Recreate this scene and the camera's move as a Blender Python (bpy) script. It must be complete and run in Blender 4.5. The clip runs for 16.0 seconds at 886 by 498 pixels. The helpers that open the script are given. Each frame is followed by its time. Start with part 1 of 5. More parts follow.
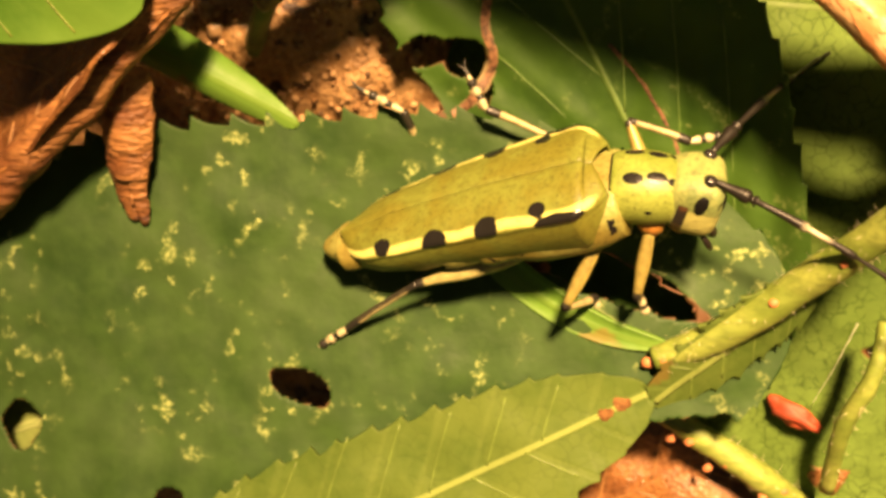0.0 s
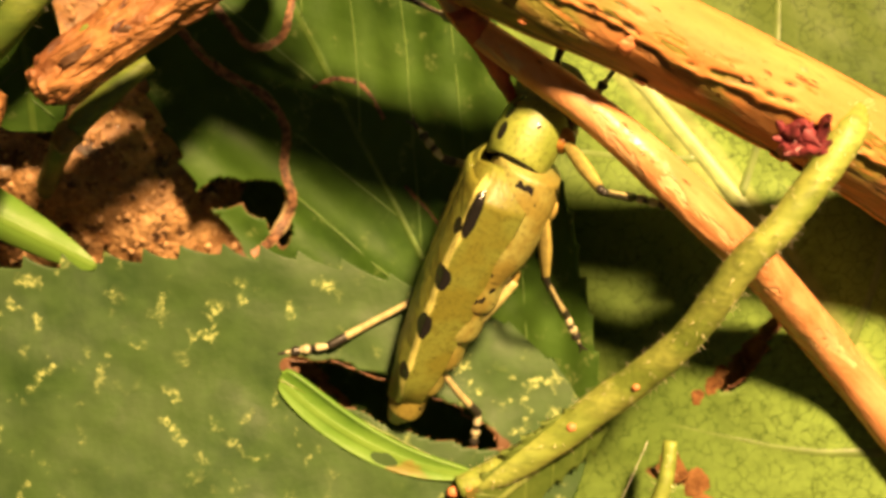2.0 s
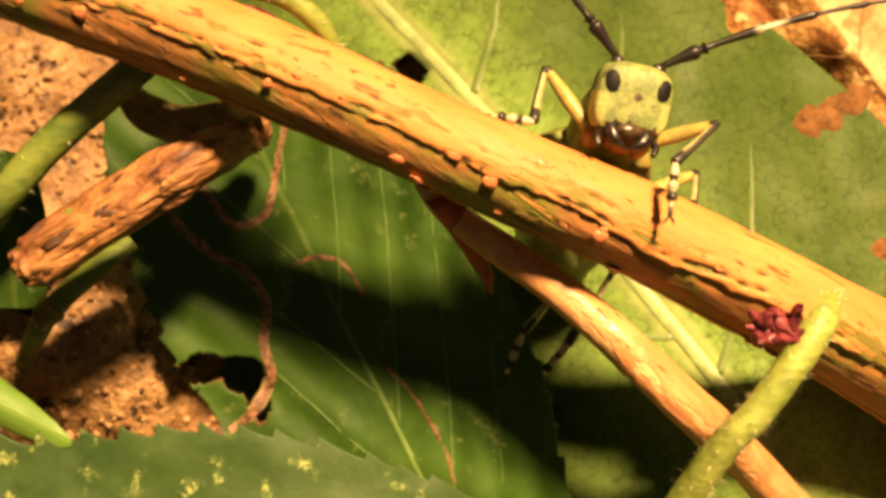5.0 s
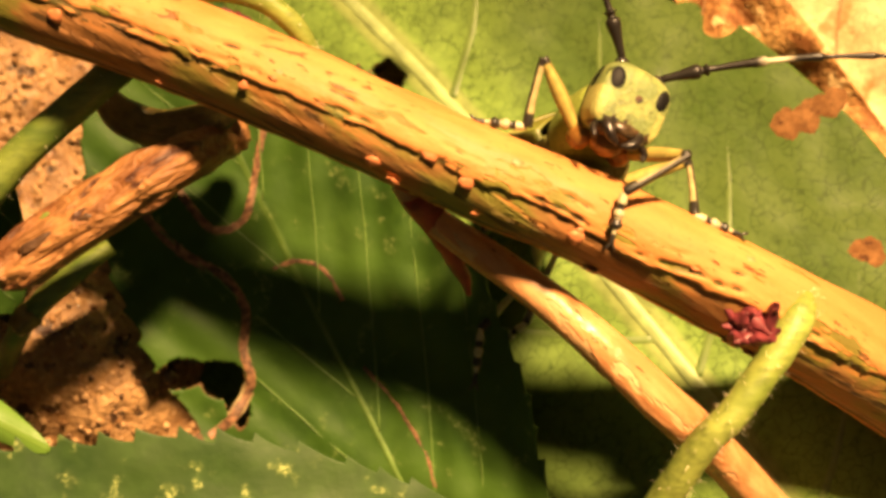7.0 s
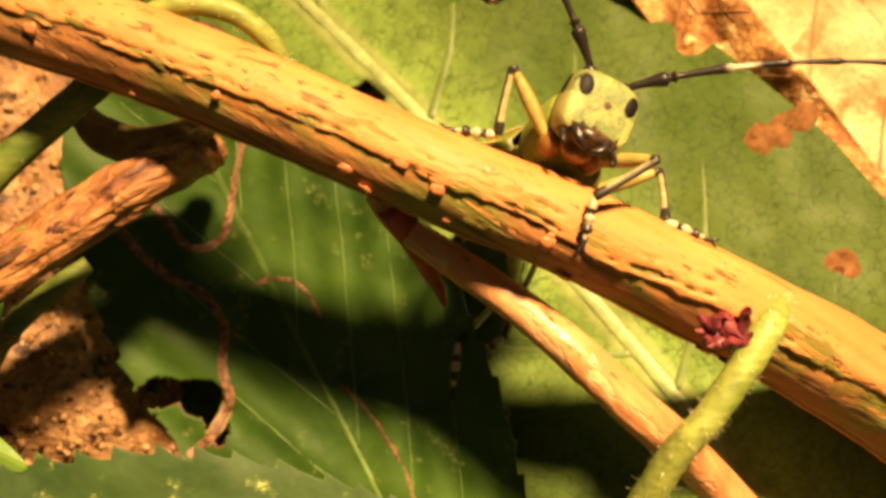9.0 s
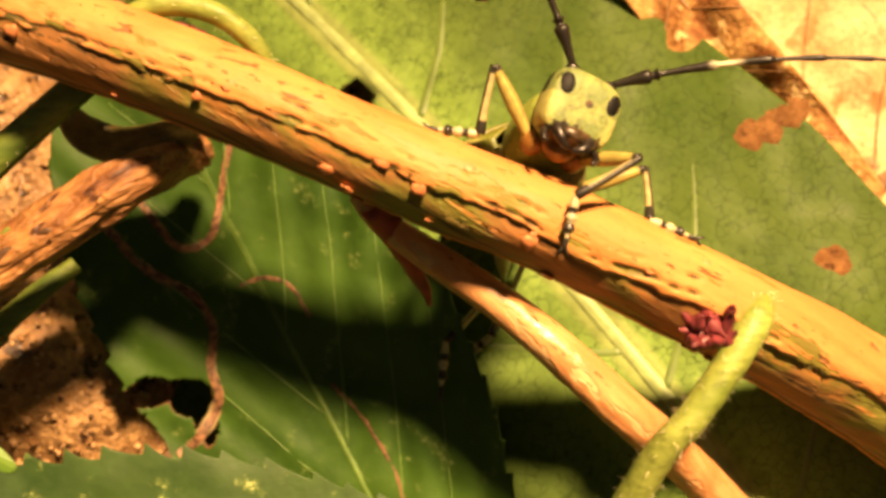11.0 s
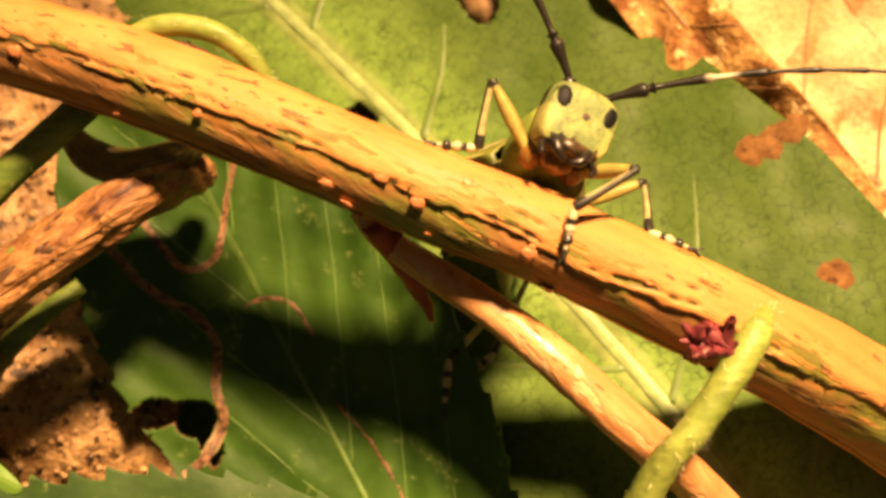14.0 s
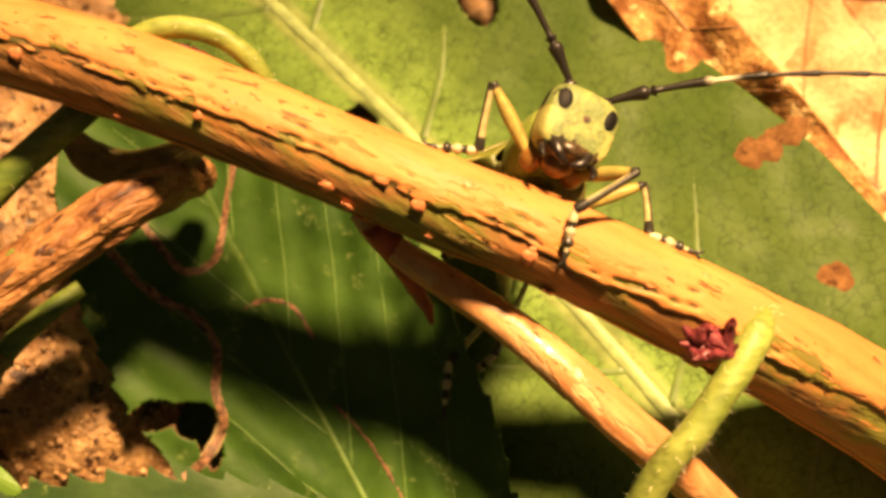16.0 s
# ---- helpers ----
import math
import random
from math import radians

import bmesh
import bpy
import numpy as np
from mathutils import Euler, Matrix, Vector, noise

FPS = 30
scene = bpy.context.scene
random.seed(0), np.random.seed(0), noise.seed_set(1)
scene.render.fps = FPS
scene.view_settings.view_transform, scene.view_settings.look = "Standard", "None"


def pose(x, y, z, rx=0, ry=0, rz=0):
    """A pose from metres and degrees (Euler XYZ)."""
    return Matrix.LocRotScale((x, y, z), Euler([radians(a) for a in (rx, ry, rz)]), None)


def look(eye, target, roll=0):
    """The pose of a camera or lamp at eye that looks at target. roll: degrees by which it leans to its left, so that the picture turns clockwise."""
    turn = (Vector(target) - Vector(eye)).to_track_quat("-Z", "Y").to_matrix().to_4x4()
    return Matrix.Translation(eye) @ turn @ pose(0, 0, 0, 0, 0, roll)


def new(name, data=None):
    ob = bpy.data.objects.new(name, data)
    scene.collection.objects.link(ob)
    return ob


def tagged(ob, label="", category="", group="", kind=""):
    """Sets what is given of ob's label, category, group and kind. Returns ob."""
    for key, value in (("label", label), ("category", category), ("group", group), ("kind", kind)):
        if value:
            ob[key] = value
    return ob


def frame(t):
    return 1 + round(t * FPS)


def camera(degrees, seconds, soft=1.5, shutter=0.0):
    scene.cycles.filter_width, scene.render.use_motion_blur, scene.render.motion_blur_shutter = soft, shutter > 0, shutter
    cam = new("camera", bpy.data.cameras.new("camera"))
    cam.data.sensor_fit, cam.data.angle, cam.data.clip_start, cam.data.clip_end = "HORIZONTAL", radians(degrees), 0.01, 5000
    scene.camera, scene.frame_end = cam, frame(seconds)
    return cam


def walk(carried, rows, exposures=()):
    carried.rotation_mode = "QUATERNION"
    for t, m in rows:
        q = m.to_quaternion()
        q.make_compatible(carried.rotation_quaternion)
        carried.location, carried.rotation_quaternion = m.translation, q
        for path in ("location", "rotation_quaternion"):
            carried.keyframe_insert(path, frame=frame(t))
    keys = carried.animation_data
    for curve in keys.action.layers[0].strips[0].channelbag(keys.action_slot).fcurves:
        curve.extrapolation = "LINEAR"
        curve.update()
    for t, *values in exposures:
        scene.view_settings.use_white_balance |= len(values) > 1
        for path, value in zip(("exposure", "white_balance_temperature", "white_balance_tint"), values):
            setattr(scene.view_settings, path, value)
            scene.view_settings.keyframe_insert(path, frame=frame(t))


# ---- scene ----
MM = 0.001
TILT = radians(22)
# ---- camera and its walk (millimetres) ----
cam = camera(40, 16.0, 3.4)
cam.data.dof.use_dof, cam.data.dof.focus_distance, cam.data.dof.aperture_fstop = True, 0.0515, 70
PATH = [
    (0, (-0.47, -25.95, 67.59), (-13.09, -22.74, 9.01), -72.07),
    (0.5, (-1.32, -26.29, 69.05), (-7.88, -22.12, 9.56), -55.26),
    (1, (-2.22, -26.70, 68.96), (-4.75, -20.09, 9.38), -19.22),
    (1.5, (-3.05, -26.97, 69.09), (-3.46, -17.69, 9.81), -1.21),
    (2, (-3.72, -26.74, 69.23), (-3.47, -15.78, 10.24), 2.44),
    (2.5, (-3.79, -26.60, 69.31), (-3.50, -14.17, 10.61), 2.50),
    (3, (-3.78, -25.90, 69.54), (-3.44, -11.75, 11.24), 2.73),
    (3.5, (-3.62, -25.05, 69.84), (-3.30, -9.12, 11.99), 2.61),
    (4, (-3.40, -25.06, 69.98), (-3.14, -7.63, 12.57), 2.41),
    (6.5, (-3.01, -25.15, 70.01), (-1.90, -7.25, 12.75), 4.89),
    (7, (-2.76, -25.54, 69.94), (-1.63, -7.20, 12.82), 4.66),
    (7.5, (-2.33, -26.51, 69.79), (-1.37, -7.02, 13.05), 3.79),
    (8, (-2.16, -27.08, 69.65), (-1.10, -6.80, 13.20), 3.80),
    (8.5, (-1.94, -27.31, 69.60), (-0.81, -6.63, 13.29), 3.73),
    (9, (-1.75, -27.35, 69.64), (-0.53, -6.54, 13.38), 3.92),
    (11.5, (-0.35, -27.07, 69.65), (0.03, -6.60, 13.25), 1.37),
    (12, (-0.35, -27.07, 69.66), (0.02, -6.63, 13.24), 1.22),
    (12.5, (-0.36, -27.08, 69.66), (0.00, -6.67, 13.24), 1.08),
    (13, (-0.30, -27.10, 69.61), (-0.04, -6.57, 13.23), 0.74),
    (13.5, (-0.06, -27.93, 69.53), (-0.07, -6.19, 13.61), -0.04),
    (14, (0.11, -28.15, 69.52), (-0.08, -5.81, 13.83), -0.59),
    (14.5, (0.20, -28.22, 69.49), (-0.09, -5.68, 13.88), -0.83),
    (15, (0.22, -28.01, 69.51), (-0.09, -5.70, 13.81), -0.87),
    (15.5, (0.21, -28.01, 69.51), (-0.09, -5.69, 13.82), -0.87),
    (16, (0.00, -28.10, 69.54), (-0.08, -5.71, 13.87), -0.27),
]
walk(cam, [(t, look([c * MM for c in eye], [c * MM for c in aim], roll)) for t, eye, aim, roll in PATH],
     exposures=[(0, 0.25), (1.5, 0.22), (3.5, 0.08), (16, 0.08)])

# Places are fitted to the camera's last view, on axes tilted 22 degrees to face it: u to the right, v up, w out towards
# the camera, in millimetres.
VIEW_TILT = Matrix.Rotation(TILT, 4, "X")


def at(u, v, w):
    return VIEW_TILT @ Vector((u, v, w))


def basis(origin, ahead, out):
    """The pose, in metres, of a thing whose x runs along ahead and whose z leans towards out."""
    x = (VIEW_TILT @ Vector(ahead)).normalized()
    z = VIEW_TILT @ Vector(out)
    z = (z - x * z.dot(x)).normalized()
    y = z.cross(x)
    m = Matrix((x, y, z)).transposed().to_4x4()
    m.translation = at(*origin) * MM
    return m


# ---- light: one warm hand torch above the bank, and the dim night round it ----
world = bpy.data.worlds.new("night")
scene.world = world
world.use_nodes = True
world.node_tree.nodes["Background"].inputs[0].default_value = (1.0, 0.78, 0.45, 1)
world.node_tree.nodes["Background"].inputs[1].default_value = 0.065
torch = bpy.data.lights.new("torch", "SPOT")
torch.energy, torch.color, torch.shadow_soft_size = 71.0, (1.0, 0.608, 0.282), 0.034
torch.spot_size, torch.spot_blend = radians(14), 1.0
torch_ob = new("torch", torch)
torch_ob.matrix_world = look(at(133, 345, 410) * MM, at(3, -18, 18) * MM)


# ---- materials ----
class Nodes:
    """A short hand for node trees."""

    def __init__(self, name, rough=0.5, metal=0.0, spec=0.5):
        self.mat = bpy.data.materials.new(name)
        self.mat.use_nodes = True
        self.tree = self.mat.node_tree
        self.bsdf = self.tree.nodes["Principled BSDF"]
        self.bsdf.inputs["Roughness"].default_value = rough
        self.bsdf.inputs["Metallic"].default_value = metal
        self.bsdf.inputs["Specular IOR Level"].default_value = spec

    def node(self, kind, **values):
        n = self.tree.nodes.new(kind)
        for key, value in values.items():
            n.inputs[key.replace("_", " ")].default_value = value
        return n

    def put(self, value, socket):
        if isinstance(value, (int, float)):
            socket.default_value = value
        elif isinstance(value, tuple):
            socket.default_value = (*value, 1) if len(value) == 3 and socket.type == "RGBA" else value
        else:
            self.tree.links.new(value, socket)

    def math(self, op, a, b=0.0, c=0.0):
        n = self.tree.nodes.new("ShaderNodeMath")
        n.operation = op
        for v, i in zip((a, b, c), n.inputs):
            self.put(v, i)
        return n.outputs[0]

    def step(self, value, low, high, to_low=0.0, to_high=1.0):
        n = self.tree.nodes.new("ShaderNodeMapRange")
        n.interpolation_type = "SMOOTHSTEP"
        for v, i in zip((value, low, high, to_low, to_high), n.inputs):
            self.put(v, i)
        return n.outputs[0]

    def mix(self, fac, a, b, kind="MIX"):
        n = self.tree.nodes.new("ShaderNodeMix")
        n.data_type, n.blend_type = "RGBA", kind
        self.put(fac, n.inputs[0])
        self.put(a, n.inputs[6])
        self.put(b, n.inputs[7])
        return n.outputs[2]

    def where(self, scale=(1, 1, 1), kind="Object"):
        n = self.tree.nodes.new("ShaderNodeTexCoord")
        m = self.tree.nodes.new("ShaderNodeMapping")
        m.inputs["Scale"].default_value = scale
        self.tree.links.new(n.outputs[kind], m.inputs["Vector"])
        return m.outputs[0]

    def noise(self, size_mm, where=None, detail=4.0, rough=0.55, stretch=(1, 1, 1)):
        n = self.tree.nodes.new("ShaderNodeTexNoise")
        n.inputs["Scale"].default_value = 1000.0 / size_mm
        n.inputs["Detail"].default_value = detail
        n.inputs["Roughness"].default_value = rough
        self.tree.links.new(where or self.where(stretch), n.inputs["Vector"])
        return n.outputs[0]

    def cells(self, size_mm, where=None, feature="DISTANCE_TO_EDGE"):
        n = self.tree.nodes.new("ShaderNodeTexVoronoi")
        n.feature = feature
        n.inputs["Scale"].default_value = 1000.0 / size_mm
        self.tree.links.new(where or self.where(), n.inputs["Vector"])
        return n.outputs[0]

    def bent(self, mm):
        """Object space, pushed about a little so that cells lose their straight sides."""
        t = self.tree.nodes.new("ShaderNodeTexNoise")
        t.inputs["Scale"].default_value = 700.0 / mm
        w = self.where()
        self.tree.links.new(w, t.inputs["Vector"])
        v = self.tree.nodes.new("ShaderNodeVectorMath")
        v.operation = "MULTIPLY_ADD"
        self.tree.links.new(t.outputs["Color"], v.inputs[0])
        v.inputs[1].default_value = (mm * 0.0009,) * 3
        self.tree.links.new(w, v.inputs[2])
        return v.outputs[0]

    def attribute(self, name):
        n = self.tree.nodes.new("ShaderNodeAttribute")
        n.attribute_name = name
        return n.outputs["Fac"]

    def color(self, value):
        self.put(value, self.bsdf.inputs["Base Color"])
        return self

    def rough(self, value):
        self.put(value, self.bsdf.inputs["Roughness"])
        return self

    def relief(self, height, mm=0.1, strength=1.0):
        n = self.tree.nodes.new("ShaderNodeBump")
        n.inputs["Distance"].default_value = mm * MM
        n.inputs["Strength"].default_value = strength
        self.put(height, n.inputs["Height"])
        self.tree.links.new(n.outputs[0], self.bsdf.inputs["Normal"])
        return self

    def see_through(self, amount, tint):
        """Some light passes through, as through a leaf."""
        out = self.tree.nodes["Material Output"]
        t = self.tree.nodes.new("ShaderNodeBsdfTranslucent")
        self.put(tint, t.inputs[0])
        m = self.tree.nodes.new("ShaderNodeMixShader")
        m.inputs[0].default_value = amount
        self.tree.links.new(self.bsdf.outputs[0], m.inputs[1])
        self.tree.links.new(t.outputs[0], m.inputs[2])
        self.tree.links.new(m.outputs[0], out.inputs[0])
        return self


def leaf_material(name, deep, light, vein, rough=0.4, spacing=4.5, slant=0.75, net=0.0, net_mm=0.9, pale=0.0, brown=0.0, rib=0.35, rib_tone=1.0, side_tone=0.6, specks=0.0, base_lit=0.0, rib_lit=0.0):
    """A leaf: along and across it in millimetres come from the mesh (attributes along, across)."""
    n = Nodes(name, rough, 0.0, 0.12 if net else 0.3)
    along, across = n.attribute("along"), n.attribute("across")
    side = n.math("ABSOLUTE", across)
    base = n.mix(n.step(n.noise(7.0), 0.35, 0.65), deep, light)
    # Brightness of the better-lit base end, painted as a paler tone along the leaf.
    if base_lit:
        base = n.mix(n.step(along, 24.0, 42.0, base_lit, 0.0), base, tuple(min(1, c * 2.1) for c in light))
    # Lighter fade either side of the midrib: light on the tilted blade, painted in.
    if rib_lit:
        base = n.mix(n.step(n.math("ADD", side, n.math("MULTIPLY", n.noise(6.0), 3.0)), 1.5, 9.0, rib_lit, 0.0), base, tuple(min(1, c * 2.7) for c in light))
    fine = n.noise(0.5, detail=3)
    base = n.mix(n.step(fine, 0.3, 0.8, 0.0, 0.45), base, light)
    height = n.math("MULTIPLY", fine, 0.3)
    # side veins run forward from the midrib
    phase = n.math("FRACT", n.math("DIVIDE", n.math("SUBTRACT", along, n.math("MULTIPLY", side, slant)), spacing))
    off = n.math("MULTIPLY", n.math("ABSOLUTE", n.math("SUBTRACT", phase, 0.5)), spacing)
    wander = n.math("ADD", off, n.math("MULTIPLY", n.math("SUBTRACT", n.noise(3.0), 0.5), 0.4))
    lines = n.step(wander, 0.08, 0.26, 1.0, 0.0)
    ribs = n.step(side, rib * 0.5, rib, 1.0, 0.0)
    if net:
        edge = n.cells(net_mm, n.bent(net_mm))
        mesh = n.step(edge, 0.0, 0.075, 1.0, 0.0)
        mesh = n.math("MULTIPLY", mesh, n.step(n.noise(0.9, detail=2), 0.34, 0.56))
        base = n.mix(n.math("MULTIPLY", mesh, net), base, tuple(c * 0.42 for c in deep))
        height = n.math("ADD", height, n.math("MULTIPLY", n.step(edge, 0.0, 0.2), 0.04))
    base = n.mix(n.math("MULTIPLY", lines, side_tone), base, vein)
    base = n.mix(n.math("MULTIPLY", ribs, rib_tone), base, vein)
    if pale:
        blot = n.math("MULTIPLY", n.step(n.noise(1.0, detail=4), 0.55, 0.64), n.step(n.noise(4.5, detail=2), 0.46, 0.60))
        speck = n.step(n.noise(0.22, detail=2), 0.46, 0.60)
        base = n.mix(n.step(n.noise(1.4, detail=5), 0.35, 0.7, 0.0, 0.55 * pale), base, tuple(c * 1.55 for c in light))
        base = n.mix(n.math("MULTIPLY", n.math("MULTIPLY", blot, speck), pale), base, (0.40, 0.47, 0.17))
        base = n.mix(n.math("MULTIPLY", blot, pale * 0.3), base, (0.24, 0.31, 0.08))
    if brown:
        rot = n.step(n.noise(5.0, detail=5), 0.66, 0.7)
        base = n.mix(n.math("MULTIPLY", rot, brown), base, (0.22, 0.09, 0.03))
    if specks:
        grit = n.math("MULTIPLY", n.step(n.noise(0.42, detail=2), 0.60, 0.68), n.step(n.noise(4.0, detail=2), 0.45, 0.6))
        base = n.mix(n.math("MULTIPLY", grit, specks), base, tuple(c * 0.3 for c in deep))
        base = n.mix(n.step(n.noise(1.6, detail=4), 0.45, 0.7, 0.0, 0.35), base, tuple(c * 0.75 for c in deep))
    edge_brown = n.attribute("rim")
    base = n.mix(n.step(n.math("ADD", edge_brown, n.math("MULTIPLY", n.noise(1.0), 0.5)), 0.98, 1.22), base, (0.11, 0.052, 0.022))
    n.color(base)
    n.rough(n.step(n.noise(2.0), 0.2, 0.8, rough - 0.08, rough + 0.14))
    n.relief(n.math("ADD", height, n.math("ADD", n.math("MULTIPLY", lines, -1.2 * side_tone), n.math("MULTIPLY", ribs, 0.6 * rib_tone))), 0.12, 0.8)
    n.see_through(0.16, tuple(min(1, c * 1.8) for c in light))
    return n.mat


def grain_material(name, dark, light, size=3.0, stretch=(1, 1, 1), rough=0.7, fine=0.3, bump=0.15, wet=0.0, third=None, spec=0.5):
    n = Nodes(name, rough, 0.0, spec)
    big = n.noise(size, stretch=stretch, detail=6)
    small = n.noise(fine, stretch=stretch, detail=3)
    c = n.mix(n.step(big, 0.35, 0.65), dark, light)
    c = n.mix(n.step(small, 0.35, 0.75, 0.0, 0.5), c, tuple(x * 0.45 for x in dark))
    if third:
        c = n.mix(n.step(n.noise(size * 0.6, stretch=stretch, detail=4), 0.58, 0.66), c, third)
    n.color(c)
    n.rough(n.step(n.noise(size * 0.7), 0.4, 0.6, rough - wet, rough + 0.05))
    n.relief(n.math("ADD", big, n.math("MULTIPLY", small, 0.5)), bump, 1.0)
    return n.mat


def plain_material(name, color, rough=0.5, size=0.6, vary=0.35, bump=0.02):
    n = Nodes(name, rough)
    t = n.noise(size, detail=3)
    n.color(n.mix(n.step(t, 0.25, 0.75), tuple(c * (1 - vary) for c in color), tuple(min(1, c * (1 + vary)) for c in color)))
    n.relief(t, bump, 0.7)
    return n.mat


def bark_material(name, outer, outer_light, inner, moss_or_shine, gloss=0.62, split=0.37):
    """Papery outer bark, torn along lines that show the dull layer below (attributes skin: 1 outer, 0 inner; girth: the angle round the twig)."""
    n = Nodes(name, gloss, 0.0, 0.3)
    girth = n.attribute("girth")
    long_grain = n.noise(0.8, n.where((0.12, 1, 1)), detail=5)
    patch = n.noise(3.2, n.where((0.45, 1, 1)), detail=4)
    c = n.mix(n.step(long_grain, 0.25, 0.75), outer, outer_light)
    c = n.mix(n.step(n.noise(4.0, n.where((0.6, 1, 1)), detail=4), 0.42, 0.68, 0.0, 0.5), c, tuple(x * 0.75 for x in outer))
    c = n.mix(n.step(n.noise(0.22, detail=2), 0.55, 0.8, 0.0, 0.35), c, tuple(x * 0.6 for x in outer))
    # olive windows in the papery layer, most of them along its torn side; on the thin twig, cream patches painting
    # highlights
    band = n.math("MULTIPLY", n.step(girth, 1.1, 1.75), n.step(girth, 2.5, 2.9, 1.0, 0.0))
    worn = n.step(n.noise(0.95, n.where((0.2, 1, 1)), detail=4), n.step(band, 0.0, 1.0, 0.66, 0.535), n.step(band, 0.0, 1.0, 0.70, 0.575))
    c = n.mix(n.math("MULTIPLY", worn, 0.92), c, n.mix(n.step(long_grain, 0.4, 0.6), moss_or_shine, tuple(x * 0.7 for x in moss_or_shine)))
    # short dark splits along the grain
    dash = n.noise(0.26, n.where((0.10, 1, 1)), detail=1)
    cracks = n.step(dash, split - 0.03, split, 1.0, 0.0)
    cracks = n.math("MULTIPLY", cracks, n.step(n.noise(2.4), 0.50, 0.58))
    c = n.mix(n.math("MULTIPLY", cracks, 0.75), c, (0.10, 0.05, 0.018))
    under = n.mix(n.step(patch, 0.46, 0.62), inner, moss_or_shine)
    streak = n.noise(0.5, n.where((0.10, 1, 1)), detail=4)
    under = n.mix(n.step(streak, 0.36, 0.44, 0.85, 0.0), under, (0.045, 0.03, 0.012))
    under = n.mix(n.step(streak, 0.56, 0.66, 0.0, 0.7), under, outer)
    skin = n.attribute("skin")
    c = n.mix(n.step(skin, 0.45, 0.62), under, c)
    # Olive underside of torn edges, with the edge's thin shadow painted in.
    lip = n.math("MULTIPLY", n.step(skin, 0.03, 0.15), n.step(skin, 0.45, 0.58, 1.0, 0.0))
    c = n.mix(n.math("MULTIPLY", lip, 0.9), c, n.mix(n.step(patch, 0.45, 0.6), (0.065, 0.05, 0.015), (0.11, 0.115, 0.022)))
    n.color(c)
    n.rough(n.step(long_grain, 0.3, 0.7, gloss - 0.1, gloss + 0.08))
    height = n.math("ADD", n.math("MULTIPLY", long_grain, 0.5), n.math("MULTIPLY", n.noise(0.3, n.where((0.4, 1, 1)), detail=3), 0.35))
    n.relief(n.math("SUBTRACT", n.math("SUBTRACT", height, cracks), n.math("MULTIPLY", worn, 0.25)), 0.14, 1.0)
    return n.mat


M_DARK = leaf_material("dark_leaf", (0.021, 0.057, 0.006), (0.045, 0.100, 0.011), (0.11, 0.18, 0.03), 0.56, 5.3, 2.2, pale=0.25, rib=0.2, rib_tone=0.4, side_tone=0.0)
# Pale leaf: light at its base and along its midrib is in the colour.
M_PALE = leaf_material("pale_leaf", (0.054, 0.099, 0.016), (0.086, 0.136, 0.028), (0.30, 0.36, 0.12), 0.5, 7.0, 0.9, net=0.7, net_mm=0.6, rib=1.1, rib_tone=0.8, side_tone=0.0, specks=0.4, base_lit=0.85, rib_lit=0.95)
M_PALE2 = leaf_material("pale_leaf_low", (0.15, 0.21, 0.055), (0.24, 0.30, 0.09), (0.34, 0.40, 0.15), 0.5, 6.0, 0.9, net=0.35, net_mm=0.8, rib=0.3, side_tone=0.0)
M_SERR = leaf_material("serrated_leaf", (0.021, 0.053, 0.010), (0.036, 0.074, 0.016), (0.08, 0.15, 0.03), 0.55, 5.0, 0.9, pale=0.8, rib=0.2, rib_tone=0.0, side_tone=0.0)
M_LOW = leaf_material("young_leaf", (0.066, 0.110, 0.019), (0.110, 0.156, 0.031), (0.22, 0.28, 0.07), 0.42, 3.0, 0.9, net=0.25, net_mm=0.7, rib=0.2, side_tone=0.1, brown=0.4)
M_RIB = plain_material("pale_vein", (0.27, 0.345, 0.125), 0.5, 1.0, 0.25, 0.03)
M_GREEN = leaf_material("bright_leaf", (0.075, 0.18, 0.02), (0.13, 0.25, 0.035), (0.16, 0.25, 0.04), 0.45, 4.0, 0.9, rib=0.2, rib_tone=0.3, side_tone=0.0, brown=0.5)
M_RIB_DARK = plain_material("green_vein", (0.085, 0.155, 0.026), 0.6, 1.0, 0.25, 0.03)
M_BROWN = grain_material("dead_leaf", (0.12, 0.045, 0.015), (0.33, 0.15, 0.05), 4.0, rough=0.45, wet=0.25, bump=0.3)
M_TAN = grain_material("tan_dead_leaf", (0.60, 0.40, 0.16), (0.84, 0.66, 0.34), 5.0, rough=0.6, bump=0.2, third=(0.45, 0.24, 0.08))
M_SOIL = grain_material("wet_soil", (0.22, 0.115, 0.044), (0.50, 0.30, 0.13), 2.2, rough=0.5, fine=0.35, bump=0.5, wet=0.35, third=(0.04, 0.018, 0.008))
M_BARK = bark_material("twig_bark", (0.44, 0.18, 0.047), (0.55, 0.25, 0.075), (0.27, 0.125, 0.04), (0.17, 0.165, 0.028))
# Cream patches paint the thin twig's glossy highlights into its colour.
M_THIN = bark_material("thin_twig_bark", (0.48, 0.20, 0.07), (0.70, 0.38, 0.17), (0.46, 0.21, 0.08), (0.66, 0.42, 0.20), 0.32, 0.30)
M_STUB = grain_material("broken_wood", (0.17, 0.060, 0.018), (0.42, 0.20, 0.065), 1.5, (0.22, 1, 1), 0.55, 0.3, 0.6, third=(0.06, 0.020, 0.009))
M_STALK = grain_material("green_stalk", (0.15, 0.21, 0.03), (0.27, 0.32, 0.065), 2.0, (0.4, 1, 1), 0.5, 0.3, 0.06)
